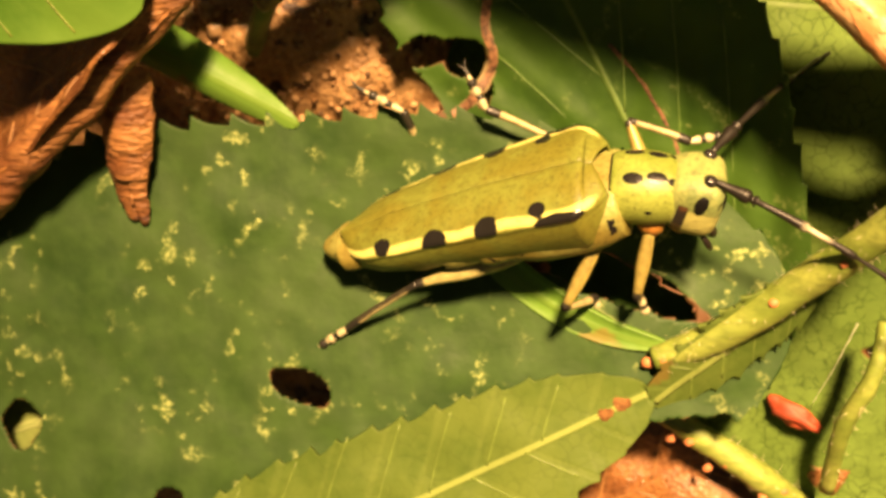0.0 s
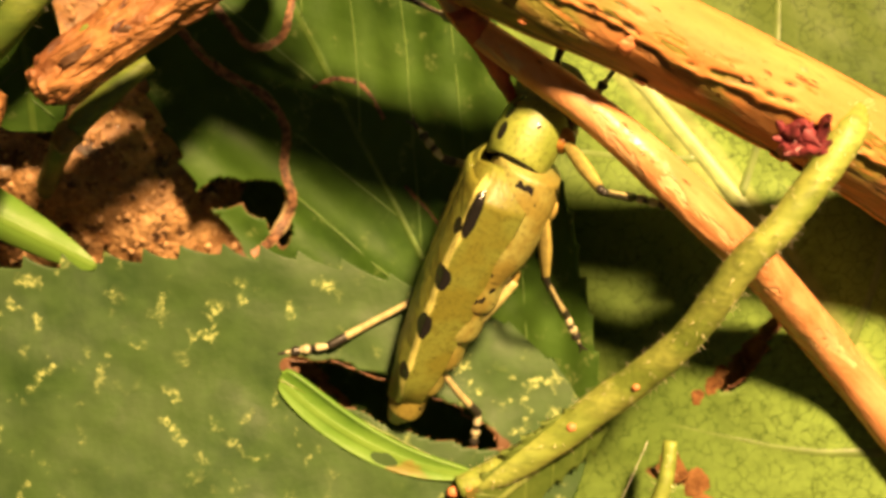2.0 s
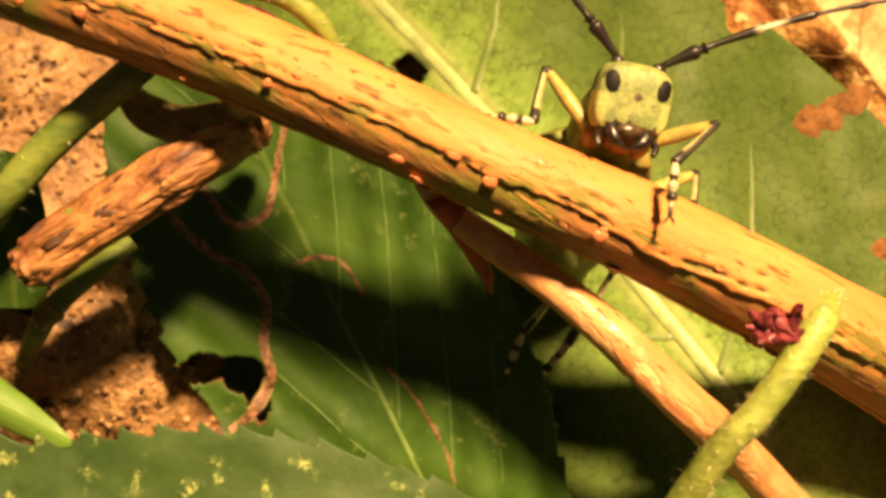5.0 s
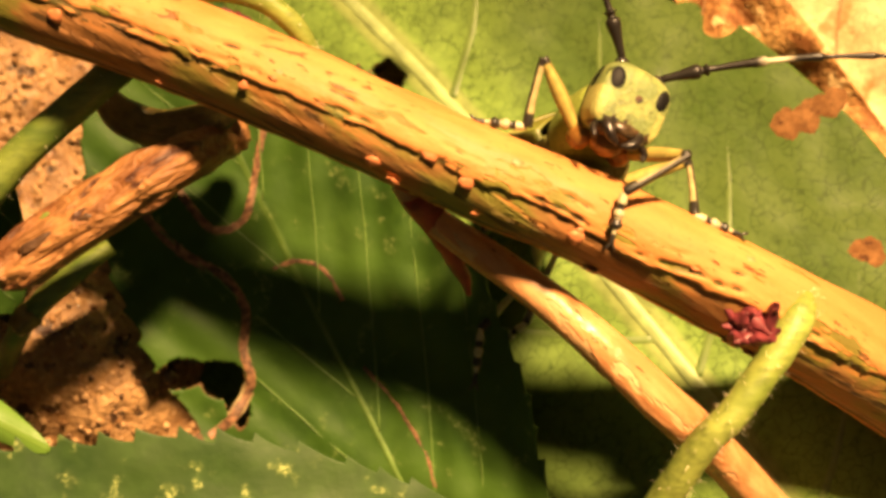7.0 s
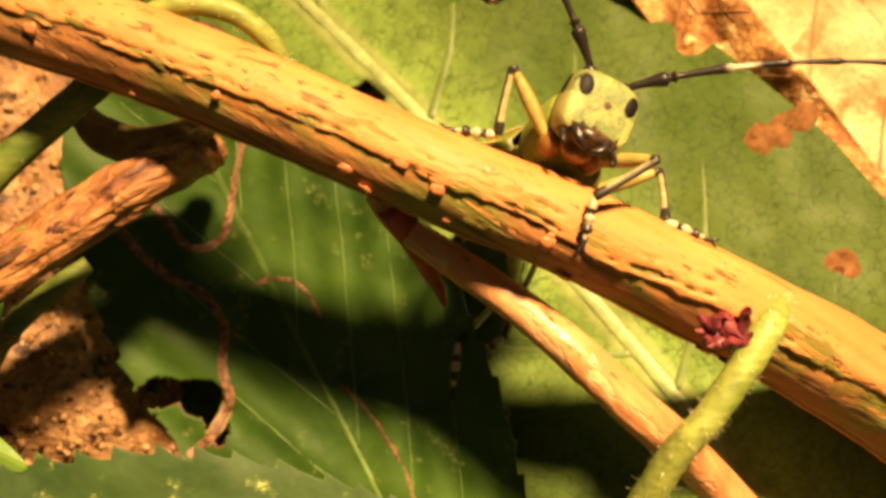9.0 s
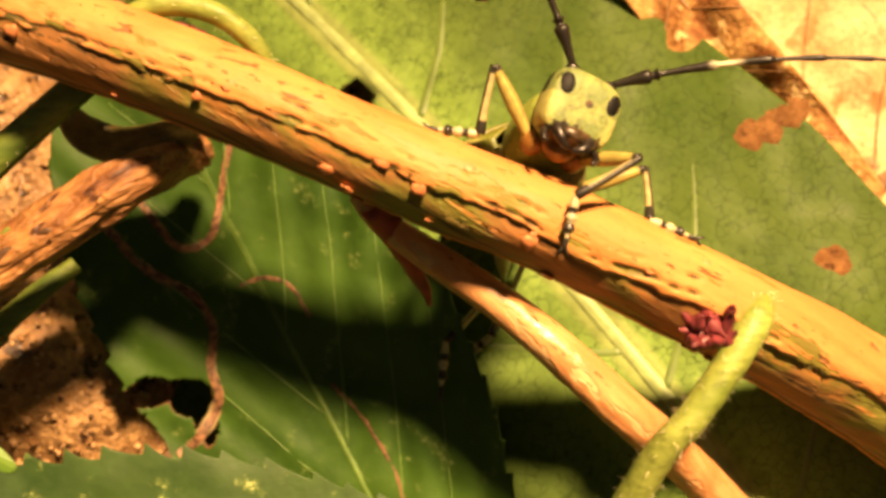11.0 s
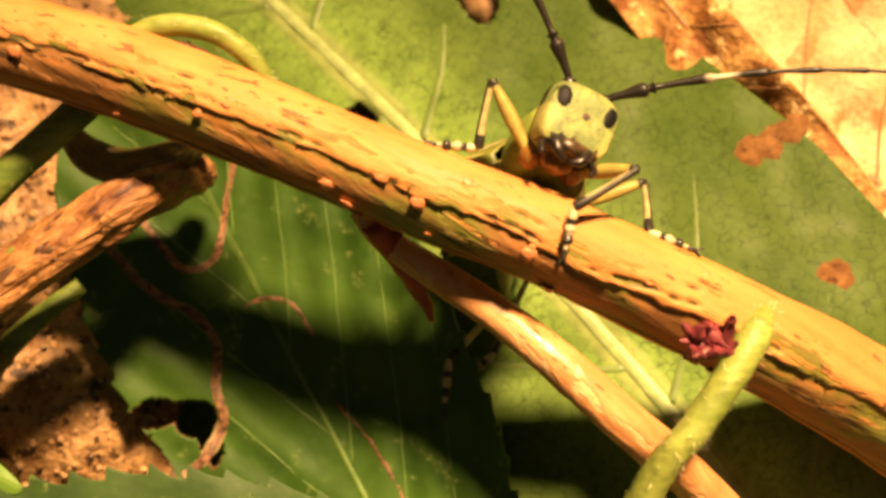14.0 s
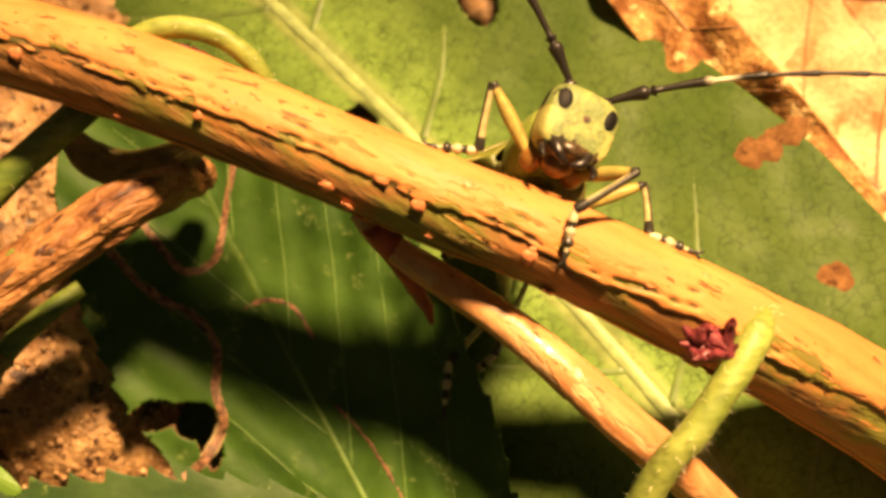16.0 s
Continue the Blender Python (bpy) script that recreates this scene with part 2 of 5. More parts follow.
M_STEM = grain_material("dark_green_stem", (0.08, 0.135, 0.02), (0.18, 0.24, 0.04), 2.0, (0.4, 1, 1), 0.5, 0.3, 0.06)
M_LENT = plain_material("orange_lenticel", (0.55, 0.20, 0.075), 0.55)
M_BUD = plain_material("red_bud", (0.13, 0.022, 0.028), 0.5, 0.8, 0.6, 0.05)
M_RED = plain_material("red_scale", (0.30, 0.05, 0.02), 0.6, 0.8, 0.4, 0.05)
M_MINE = plain_material("brown_mine", (0.16, 0.08, 0.04), 0.6, 0.35, 0.85, 0.05)
M_CURL = plain_material("olive_curl", (0.17, 0.125, 0.03), 0.4, 0.8, 0.5, 0.04)
M_HAIR = plain_material("pale_hair", (0.75, 0.70, 0.45), 0.5)
M_PEBBLE = grain_material("pebble", (0.22, 0.13, 0.06), (0.50, 0.33, 0.17), 1.5, rough=0.35, wet=0.2, bump=0.1)
M_GREENV = plain_material("young_vein", (0.12, 0.175, 0.03), 0.45, 1.0, 0.25, 0.03)
M_SERRV = plain_material("serrated_vein", (0.045, 0.095, 0.018), 0.4, 1.0, 0.25, 0.03)
M_TWIGV = plain_material("brown_vein", (0.26, 0.13, 0.045), 0.5, 1.0, 0.35, 0.03)
M_RUST = grain_material("rusty_dead_leaf", (0.22, 0.085, 0.022), (0.62, 0.36, 0.12), 1.6, rough=0.65, bump=0.3, third=(0.78, 0.56, 0.26), spec=0.25)
M_SPOT = grain_material("brown_leaf_spot", (0.13, 0.060, 0.020), (0.21, 0.105, 0.038), 0.8, rough=0.75, bump=0.1, third=(0.07, 0.03, 0.012), spec=0.08)
M_PALEV = plain_material("pale_side_vein", (0.105, 0.160, 0.034), 0.5, 1.0, 0.2, 0.02)
M_HOLLOW_SHADE = grain_material("hollow_shade_wood", (0.06, 0.028, 0.012), (0.15, 0.075, 0.028), 1.2, (0.4, 1, 1), rough=0.55, bump=0.2)
M_SILK = plain_material("silk", (0.7, 0.68, 0.6), 0.3)
M_EDGE = plain_material("brown_torn_edge", (0.13, 0.06, 0.025), 0.5, 0.5, 0.6, 0.04)
M_MINE_EDGE = plain_material("cream_mine_edge", (0.20, 0.155, 0.07), 0.6, 0.6, 0.4, 0.03)


def crumb_material():
    """Sandy crumbs, each its own shade."""
    n = Nodes("soil_crumb", 0.55)
    island = n.tree.nodes.new("ShaderNodeNewGeometry").outputs["Random Per Island"]
    c = n.mix(n.step(island, 0.0, 0.75), (0.16, 0.08, 0.032), (0.52, 0.33, 0.155))
    c = n.mix(n.step(island, 0.86, 0.9), c, (0.05, 0.025, 0.012))
    n.color(n.mix(n.step(n.noise(0.3), 0.3, 0.7, 0.0, 0.4), c, (0.25, 0.12, 0.05)))
    n.rough(n.step(island, 0.2, 0.6, 0.25, 0.7))
    return n.mat


M_CRUMB = crumb_material()



# ---- mesh helpers (all in millimetres) ----
def mesh_of(name, verts, faces, material, attributes=None, smooth=True):
    me = bpy.data.meshes.new(name)
    me.from_pydata([(x * MM, y * MM, z * MM) for x, y, z in verts], [], faces)
    me.materials.append(material)
    for key, values in (attributes or {}).items():
        me.attributes.new(key, "FLOAT", "POINT").data.foreach_set("value", [float(v) for v in values])
    if smooth:
        me.polygons.foreach_set("use_smooth", [True] * len(me.polygons))
    me.update()
    return me


def part(name, me, parent, label="", m=None):
    ob = new(name, me)
    ob.parent = parent
    if m is not None:
        ob.matrix_local = m
    return tagged(ob, label)


def thing(name, m, label, category, group="", kind="", me=None):
    ob = new(name, me)
    ob.matrix_world = m
    return tagged(ob, label, category, group, kind)


def wobble(p, size, seed=0.0):
    return noise.noise(Vector(p) / size + Vector((seed, seed * 1.7, -seed)))


def grid_faces(rows, cols, wrap=False):
    faces = []
    for i in range(rows - 1):
        for j in range(cols if wrap else cols - 1):
            a, b = i * cols + j, i * cols + (j + 1) % cols
            faces.append((a, b, b + cols, a + cols))
    return faces


def spline(points, steps):
    """Points of a smooth line through the given ones (each may carry a radius)."""
    pts = [np.array(p, float) for p in points]
    pts = [2 * pts[0] - pts[1], *pts, 2 * pts[-1] - pts[-2]]
    line = []
    for k in range(1, len(pts) - 2):
        a, b, c, d = pts[k - 1 : k + 3]
        for s in range(steps):
            t = s / steps
            line.append(0.5 * (2 * b + (c - a) * t + (2 * a - 5 * b + 4 * c - d) * t * t + (3 * b - a - 3 * c + d) * t**3))
    line.append(pts[-2])
    return line


def tube_data(line, radii, sides=12, shape=None, closed=True):
    """Rings round a line; shape(i, angle) scales the radius. Returns verts, faces, and (i, angle) for each vert."""
    verts, where = [], []
    pts = [Vector(p[:3]) for p in line]
    up = Vector((0, 0, 1))
    for i, p in enumerate(pts):
        d = (pts[min(i + 1, len(pts) - 1)] - pts[max(i - 1, 0)]).normalized()
        side = up.cross(d)
        side = side.normalized() if side.length > 1e-4 else Vector((1, 0, 0))
        top = d.cross(side)
        for k in range(sides):
            a = 2 * math.pi * k / sides
            r = radii[i] * (shape(i, a) if shape else 1)
            verts.append(p + (side * math.cos(a) + top * math.sin(a)) * r)
            where.append((i, a))
    faces = grid_faces(len(pts), sides, True)
    if closed:
        faces += [tuple(range(sides - 1, -1, -1)), tuple(range(len(verts) - sides, len(verts)))]
    return verts, faces, where


def tube_mesh(name, points, material, steps=6, sides=12, rough=0.0, size=1.0):
    """A round stalk; points are (x, y, z, radius)."""
    line = spline(points, steps)
    verts, faces, where = tube_data(line, [p[3] for p in line], sides)
    if rough:
        verts = [v + Vector((wobble(v, size, 1), wobble(v, size, 2), wobble(v, size, 3))) * rough for v in verts]
    return mesh_of(name, verts, faces, material)


def lump_mesh(name, size, material, rough=0.25, grain=1.0, level=3, seed=0.0):
    bm = bmesh.new()
    bmesh.ops.create_icosphere(bm, subdivisions=level, radius=1)
    verts = []
    for v in bm.verts:
        k = 1 + rough * (wobble(v.co, 0.8 * grain, seed) + 0.5 * wobble(v.co, 0.35 * grain, seed + 5))
        verts.append((v.co.x * size[0] * k, v.co.y * size[1] * k, v.co.z * size[2] * k))
    faces = [tuple(v.index for v in f.verts) for f in bm.faces]
    bm.free()
    return mesh_of(name, verts, faces, material)


def view_points(points):
    """Points (u, v, w, radius) on the camera-facing axes to world millimetres."""
    return [(*at(*p[:3]), p[3]) for p in points]


# ---- leaves ----
def leaf_mesh(name, material, length, width, profile=(0.5, 0.8), teeth=0, bite=0.0, cup=0.0, arch=0.0, twist=0.0, holes=(), ripple=0.25, seed=1.0, rows=150, cols=60, quilt=0.15, spacing=5.0, bend=0.0, droop=(1.0, 0.0), skew=0.0, lean=0.9):
    """A leaf blade along +x from its base; profile gives the powers of the outline towards base and tip. Also returns its outline and surface."""
    verts, along, across, rim, inside = [], [], [], [], []
    a, b = profile
    peak = (a / (a + b)) ** a * (b / (a + b)) ** b

    def outline(s):
        return width * (s**a) * ((1 - s) ** b) / peak + 0.15

    def surface(x, y):
        s = x / length
        z = cup * (y / width) ** 2 * width + arch * 4 * s * (1 - s) + twist * y * (s - 0.5)
        z -= droop[1] * (max(0, s - droop[0]) / (1.001 - droop[0])) ** 1.1
        z += ripple * wobble((x, y, 0), 6, seed + 3) * (0.4 + min(1, abs(y) / width)) + 0.35 * ripple * wobble((x, y, 0), 2, seed + 9)
        return z + quilt * math.cos(2 * math.pi * (x - abs(y) * lean) / spacing) * (0.3 + 0.7 * min(1, abs(y) / 3))

    for i in range(rows + 1):
        s = i / rows
        half = outline(s)
        for j in range(cols + 1):
            r = 2 * j / cols - 1
            r = math.copysign(abs(r) ** 0.85, r)
            tooth = 1.0
            if teeth:
                k = s * teeth + (0.0 if r > 0 else 0.35) + 0.5 * wobble((s * teeth, 0, 0), 2.0, seed)
                tooth = 1 - bite * (1 - (k % 1.0) ** 2.2) * (0.6 + 0.8 * abs(wobble((math.floor(k), r > 0, 0), 0.7, seed))) * max(0, abs(r) - 0.75) * 4
            x = s * length + (0.9 * bite * width * max(0, abs(r) - 0.8) * 2 if teeth else 0)
            y = r * half * tooth * (1 + skew if r > 0 else 1) + 0.5 * wobble((x, r * 3, 0), 9, seed)
            z = surface(x, y)
            edge = 0.3 * max(0, abs(r) - 0.96) / 0.04
            gone = False
            for cx, cy, rx, ry, turn in holes:
                dx, dy = x - cx, y - cy
                p, q = dx * math.cos(turn) + dy * math.sin(turn), dy * math.cos(turn) - dx * math.sin(turn)
                d = math.hypot(p / rx, q / ry) + 0.22 * wobble((x, y, 0), 1.0, seed + 7)
                if d < 1:
                    gone = True
                edge = max(edge, 1.25 - (d - 1) * min(rx, ry) / 0.22)
            verts.append((x, y + bend * 4 * s * (1 - s), z))
            along.append(x)
            across.append(y)
            rim.append(max(0, min(1, edge)))
            inside.append(gone)
    faces = [f for f in grid_faces(rows + 1, cols + 1) if not any(inside[k] for k in f)]
    return mesh_of(name, verts, faces, material, {"along": along, "across": across, "rim": rim}), outline, surface


def leaf(name, label, material, base, tip, out, width, holes=(), thick=0.22, group="leaves of the twig", veins=None, trails=(), spots=(), bow=None, rims=(), **shape):
    """A leaf whose blade runs from base to tip, both in u, v, w; holes are given on these axes too: u, v, half length,
    half width, turn in degrees.
    veins: material, midrib radius, side veins a side, their radius, their slant, the midrib's taper; trails: leaf mines
    as a half width and points (u, v);
    bow: from which share of its length on the blade curves aside, and how much."""
    ahead = [t - b for t, b in zip(tip, base)]
    m = basis(base, ahead, out)
    length = Vector(ahead).length
    inv = m.inverted()
    flat = VIEW_TILT.to_3x3() @ Vector((0, 0, 1))
    local_holes = []

    def aside(x):
        return bow[1] * max(0.0, x / length - bow[0]) ** 1.5 if bow else 0.0

    def on_blade(u, v):
        """The blade's own x and y under a point (u, v)."""
        o, d = inv @ (at(u, v, 0) * MM), inv.to_3x3() @ flat
        p = (o - d * (o.z / d.z)) / MM
        return p.x, p.y - aside(p.x)

    for u, v, rx, ry, turn in holes:
        q = inv.to_3x3() @ (VIEW_TILT.to_3x3() @ Vector((math.cos(radians(turn)), math.sin(radians(turn)), 0)))
        local_holes.append((*on_blade(u, v), rx, ry, math.atan2(q.y, q.x)))
    me, outline, surface = leaf_mesh("blade", material, length, width, holes=local_holes, **shape)
    ob = thing(name, m, label, "leaf", group)
    blade = part("blade", me, ob)
    sol = blade.modifiers.new("thickness", "SOLIDIFY")
    sol.thickness, sol.offset = thick * MM, 0
    for wide, points in trails:
        pts = [(*p[:2], surface(p[0], p[1]) + 0.1, wide) for p in spline([on_blade(*q) for q in points], 8)]
        me = tube_mesh("leaf_mine", pts, M_MINE, 2, 8, 0.06, 0.5)
        for v in me.vertices:
            h = surface(v.co.x / MM, v.co.y / MM) + 0.1
            v.co.z = (h + (v.co.z / MM - h) * 0.16) * MM
        mine = part("leaf_mine", me, ob, "winding brown leaf mine")
        edge = tube_mesh("mine_edge", [(*q[:3], q[3] * 1.45) for q in pts], M_MINE_EDGE, 2, 8, 0.08, 0.4)
        for v in edge.vertices:
            h = surface(v.co.x / MM, v.co.y / MM) + 0.085
            v.co.z = (h + (v.co.z / MM - h) * 0.09) * MM
        part("mine_edge", edge, mine, "pale raised edge of the mine")
    for k in rims:
        cx, cy, rx, ry, turn = local_holes[k]
        ring = []
        for q in range(33):
            a = math.pi * (q / 32 + (1 if math.cos(turn) > 0 else 0))
            far = 1.0 - 0.22 * wobble((cx + rx * math.cos(a), cy + ry * math.sin(a), 0), 1.0, shape["seed"] + 7)
            p, w = rx * far * math.cos(a), ry * far * math.sin(a)
            x, y = cx + p * math.cos(turn) - w * math.sin(turn), cy + p * math.sin(turn) + w * math.cos(turn)
            ring.append((x, y, surface(x, y) + 0.03, 0.045 + 0.05 * wobble((x, y, 0), 0.7, 3)))
        part("torn_edge", tube_mesh("torn_edge", ring, M_EDGE, 2, 7, 0.08, 0.4), ob, "curled brown edge of a hole")
    for u, v, r in spots:
        cx, cy = on_blade(u, v)
        verts, faces = [], []
        for i in range(7):
            for k in range(20):
                a, q = 2 * math.pi * k / 20, r * i / 6 * (1 + 0.16 * math.sin(2 * k * 0.314 + u) + 0.13 * math.sin(3 * k * 0.314 + v) + 0.06 * math.sin(7 * k * 0.314 + r))
                x, y = cx + q * math.cos(a), cy + q * math.sin(a)
                verts.append((x, y, surface(x, y) + thick * 0.5 + (0.03 if i < 6 else -0.03)))
        part("leaf_spot", mesh_of("leaf_spot", verts, [f[::-1] for f in grid_faces(7, 20, True)], M_SPOT), ob, "round brown leaf spot")
    if veins:
        stuff, mid, count, fine, slant, taper, *other = veins
        side_stuff = other[0] if other else stuff
        lift = thick * 0.5 - mid * 0.65
        skin = thick * 0.5
        line = [(length * k / 40, 0.0, surface(length * k / 40, 0) + lift, mid * (1 - taper * k / 40)) for k in range(41)]
        rib = tube_mesh("midrib", line, stuff, 2, 16)
        if other:
            for v in rib.vertices:
                x = v.co.x / MM
                v.co.z = (surface(x, v.co.y / MM) + skin - 0.04 + (v.co.z / MM - surface(x, 0) - lift) * 0.42) * MM
        part("midrib", rib, ob, "raised midrib")
        for side in (1, -1):
            for k in range(count):
                x0 = length * (0.04 + 0.86 * (k + (0.3 if side > 0 else 0.0)) / count)
                pts = []
                for q in range(40):
                    y = 0.6 * mid + q * 0.5
                    x = x0 + slant * y + 0.035 * y * y + 0.25 * wobble((x0, y, side), 3, 2)
                    if x > length * 0.97 or y > 0.96 * outline(max(0.001, min(0.999, x / length))):
                        break
                    if any(math.hypot(x - cx, side * y - cy) < max(rx, ry) + 0.3 for cx, cy, rx, ry, w in local_holes):
                        break
                    pts.append((x, side * y, surface(x, side * y) + skin - fine * (0.66 if other else 0.2), fine * (1 - q / 55)))
                if len(pts) > 2:
                    rib = tube_mesh("side_vein", pts, side_stuff, 2, 8 if other else 6)
                    if other:
                        for v in rib.vertices:
                            h = surface(v.co.x / MM, v.co.y / MM) + skin
                            v.co.z = (h + (v.co.z / MM - h) * 0.5) * MM
                    part("side_vein", rib, ob)
    if bow:
        for piece in ob.children:
            for v in piece.data.vertices:
                v.co.y += aside(v.co.x / MM) * MM
    return ob


# ---- the bank of soil under it all ----
def ground_height(x, y):
    """Height of the bank over flat ground, in millimetres."""
    rise = 7.0 / (1 + math.exp(-(y + 20) / 5.0)) - 1.5
    near = math.exp(-((x / 70) ** 2 + (y / 70) ** 2))
    mound = 8.4 * math.exp(-(((x + 24) / 9) ** 2 + ((y + 12) / 6) ** 2)) - 3.5 * math.exp(-(((x + 11) / 3.5) ** 2 + ((y + 13) / 4) ** 2))
    mound += 6.2 * math.exp(-(((x + 30) / 11) ** 2 + ((y - 5) / 10) ** 2))
    pit = -3.0 * math.exp(-(((x + 36) / 8) ** 2 + ((y + 20) / 8) ** 2))
    far = 12 * wobble((x, y, 0), 300, 2) * min(1, math.hypot(x, y) / 300)
    fine = 1.1 * wobble((x, y, 0), 4, 4) + 0.5 * wobble((x, y, 0), 1.3, 6) + 0.25 * wobble((x, y, 0), 0.6, 8)
    return rise + (mound + pit + fine) * near + far


def build_ground():
    n = 320
    axis = [math.copysign((math.sinh(6.2 * abs(k)) / math.sinh(6.2)) * 2500, k) for k in np.linspace(-1, 1, n)]
    verts = [(x - 8, y - 8, ground_height(x - 8, y - 8)) for y in axis for x in axis]
    me = mesh_of("ground", verts, grid_faces(n, n), M_SOIL)
    thing("ground", Matrix(), "wet brown crumbly soil bank under the leaf litter", "soil", kind="structure", me=me)


build_ground()


def build_crumbs():
    """Loose sandy crumbs where the soil lies open."""
    rng = random.Random(31)
    bm = bmesh.new()
    bmesh.ops.create_icosphere(bm, subdivisions=1, radius=1)
    ball = [v.co.copy() for v in bm.verts]
    tris = [tuple(v.index for v in f.verts) for f in bm.faces]
    bm.free()
    verts, faces = [], []
    for _ in range(9000):
        x, y = rng.uniform(-48, -9), rng.uniform(-26, 16)
        r = rng.choice((0.06, 0.08, 0.1, 0.14, 0.18, 0.26))
        o = Vector((x, y, ground_height(x, y) + r * 0.25))
        turn = Euler((rng.uniform(0, 6), rng.uniform(0, 6), rng.uniform(0, 6))).to_matrix()
        size = Vector((r, r * rng.uniform(0.6, 1), r * rng.uniform(0.5, 0.9)))
        k = len(verts)
        verts += [o + turn @ Vector((p.x * size.x, p.y * size.y, p.z * size.z)) * rng.uniform(0.75, 1.2) for p in ball]
        faces += [(a + k, b + k, c + k) for a, b, c in tris]
    thing("soil_crumbs", Matrix(), "loose sandy brown crumbs of soil", "soil", kind="stuff", me=mesh_of("soil_crumbs", verts, faces, M_CRUMB, smooth=False))


build_crumbs()


# ---- the twigs ----
def bark_tube(name, points, material, parent, sides, steps, tears, rough, seed=0.0, label="", flakes=()):
    """A twig with papery bark; tears: (angle, half width, wander) of strips where the outer layer is gone; flakes: (angle, reach, size, threshold) of small ones."""
    line = spline(view_points(points), steps)
    radii = [p[3] for p in line]
    skin = []
    run = [0.0]
    for p, q in zip(line, line[1:]):
        run.append(run[-1] + float(np.linalg.norm(q[:3] - p[:3])))

    def layer(i, a):
        s, k = run[i], 1.0
        for angle, half, wander, start, stop in tears:
            if start < s < stop:
                mid = angle + wander * wobble((s, 0, 0), 6, seed) + 0.4 * wander * wobble((s, 0, 0), 1.6, seed + 2)
                wide = half * (0.9 + 0.3 * wobble((s, 5, 0), 4, seed + 4)) + (0.12 if half < 0.1 else 0.04) * wobble((s, angle * 3, 0), 2.4, seed + 8) + 0.06 * wobble((s, a, 0), 0.5, seed + 6) + 0.04 * wobble((s, 3, 0), 0.9, seed + 9)
                off = abs((a - mid + math.pi) % (2 * math.pi) - math.pi)
                k = min(k, max(0.0, min(1.0, 0.5 + (off - wide) * radii[i] / 0.15)))
        for angle, reach, size, gap in flakes:
            off = abs((a - angle + math.pi) % (2 * math.pi) - math.pi)
            if off < reach:
                n = wobble((s * 0.22, a * radii[i], 0), size, seed + 11) + 0.35 * wobble((s * 0.6, a * radii[i], 0), size * 0.4, seed + 12)
                k = min(k, max(0.0, min(1.0, 0.5 + (gap + 0.25 * (off / reach) ** 2 - n) * 9)))
        return k

    def shape(i, a):
        k = layer(i, a)
        skin.append(k)
        x = (run[i], math.cos(a) * radii[i] * 2, math.sin(a) * radii[i] * 2)
        lift = 0.19 * k / radii[i]
        return 0.95 + lift + rough * (wobble(x, 3.0, seed) + 0.45 * wobble((run[i] * 0.35, x[1], x[2]), 0.8, seed + 1))

    verts, faces, where = tube_data(line, radii, sides, shape)
    me = mesh_of(name, verts, faces, material, {"skin": skin, "girth": [a for i, a in where]})
    # the bark's grain runs along x: keep the object turned along the twig
    a, b = Vector(line[0][:3]), Vector(line[-1][:3])
    turn = (b - a).to_track_quat("X", "Z").to_matrix().to_4x4()
    m = Matrix.Translation(a * MM) @ turn
    me.transform(m.inverted())
    ob = part(name, me, parent, label, m)
    return ob


def lenticels(parent, points, spread, count, size, seed, material, angles=(20, 160)):
    """Small corky bumps on a twig's upper side."""
    rng = random.Random(seed)
    line = spline(view_points(points), 20)
    shapes = [lump_mesh("lenticel", (0.33, 0.26, 0.07), material, 0.5, 0.8, 2, k) for k in range(3)]
    for _ in range(count):
        i = int(len(line) * rng.uniform(*spread))
        p, q = Vector(line[i][:3]), Vector(line[min(i + 1, len(line) - 1)][:3])
        d = (q - p).normalized()
        side = Vector((0, 0, 1)).cross(d).normalized()
        top = d.cross(side)
        a = radians(rng.uniform(*angles))
        out = side * math.cos(a) + top * math.sin(a)
        spot = p + out * line[i][3] * 1.02
        m = Matrix((d, out.cross(d), out)).transposed().to_4x4()
        m = m @ Matrix.Rotation(rng.uniform(-0.6, 0.6), 4, "Z") @ Matrix.Diagonal((*[size * rng.uniform(0.6, 1.5)] * 3, 1))
        m.translation = spot * MM
        part("lenticel", rng.choice(shapes), parent, "", m)


BRANCH = [(-25.1, 11.3, 24.2, 1.5), (-23.3, 10.5, 24.3, 1.75), (-19.8, 9.1, 24.6, 1.8), (-11.25, 6.4, 25.2, 1.83), (-2, 2.6, 25.5, 1.8), (4.9, -0.1, 25, 1.85), (12.45, -3.65, 23.2, 2.07), (20.3, -7.75, 19.4, 2.42), (27.5, -12.6, 16.0, 2.5), (37, -19.2, 11.5, 2.5), (60, -35, 2, 2.6)]
THIN = [(-3.6, 1.6, 23.2, 0.4), (-2.2, 0.0, 22.9, 0.46), (2.7, -3.3, 23.5, 0.66), (7.4, -7.3, 24, 0.8), (10.9, -10.4, 21.2, 0.82), (15.5, -15.2, 17.4, 0.9), (19.7, -19.8, 16.7, 0.95), (31.0, -32.8, 17.0, 0.98)]


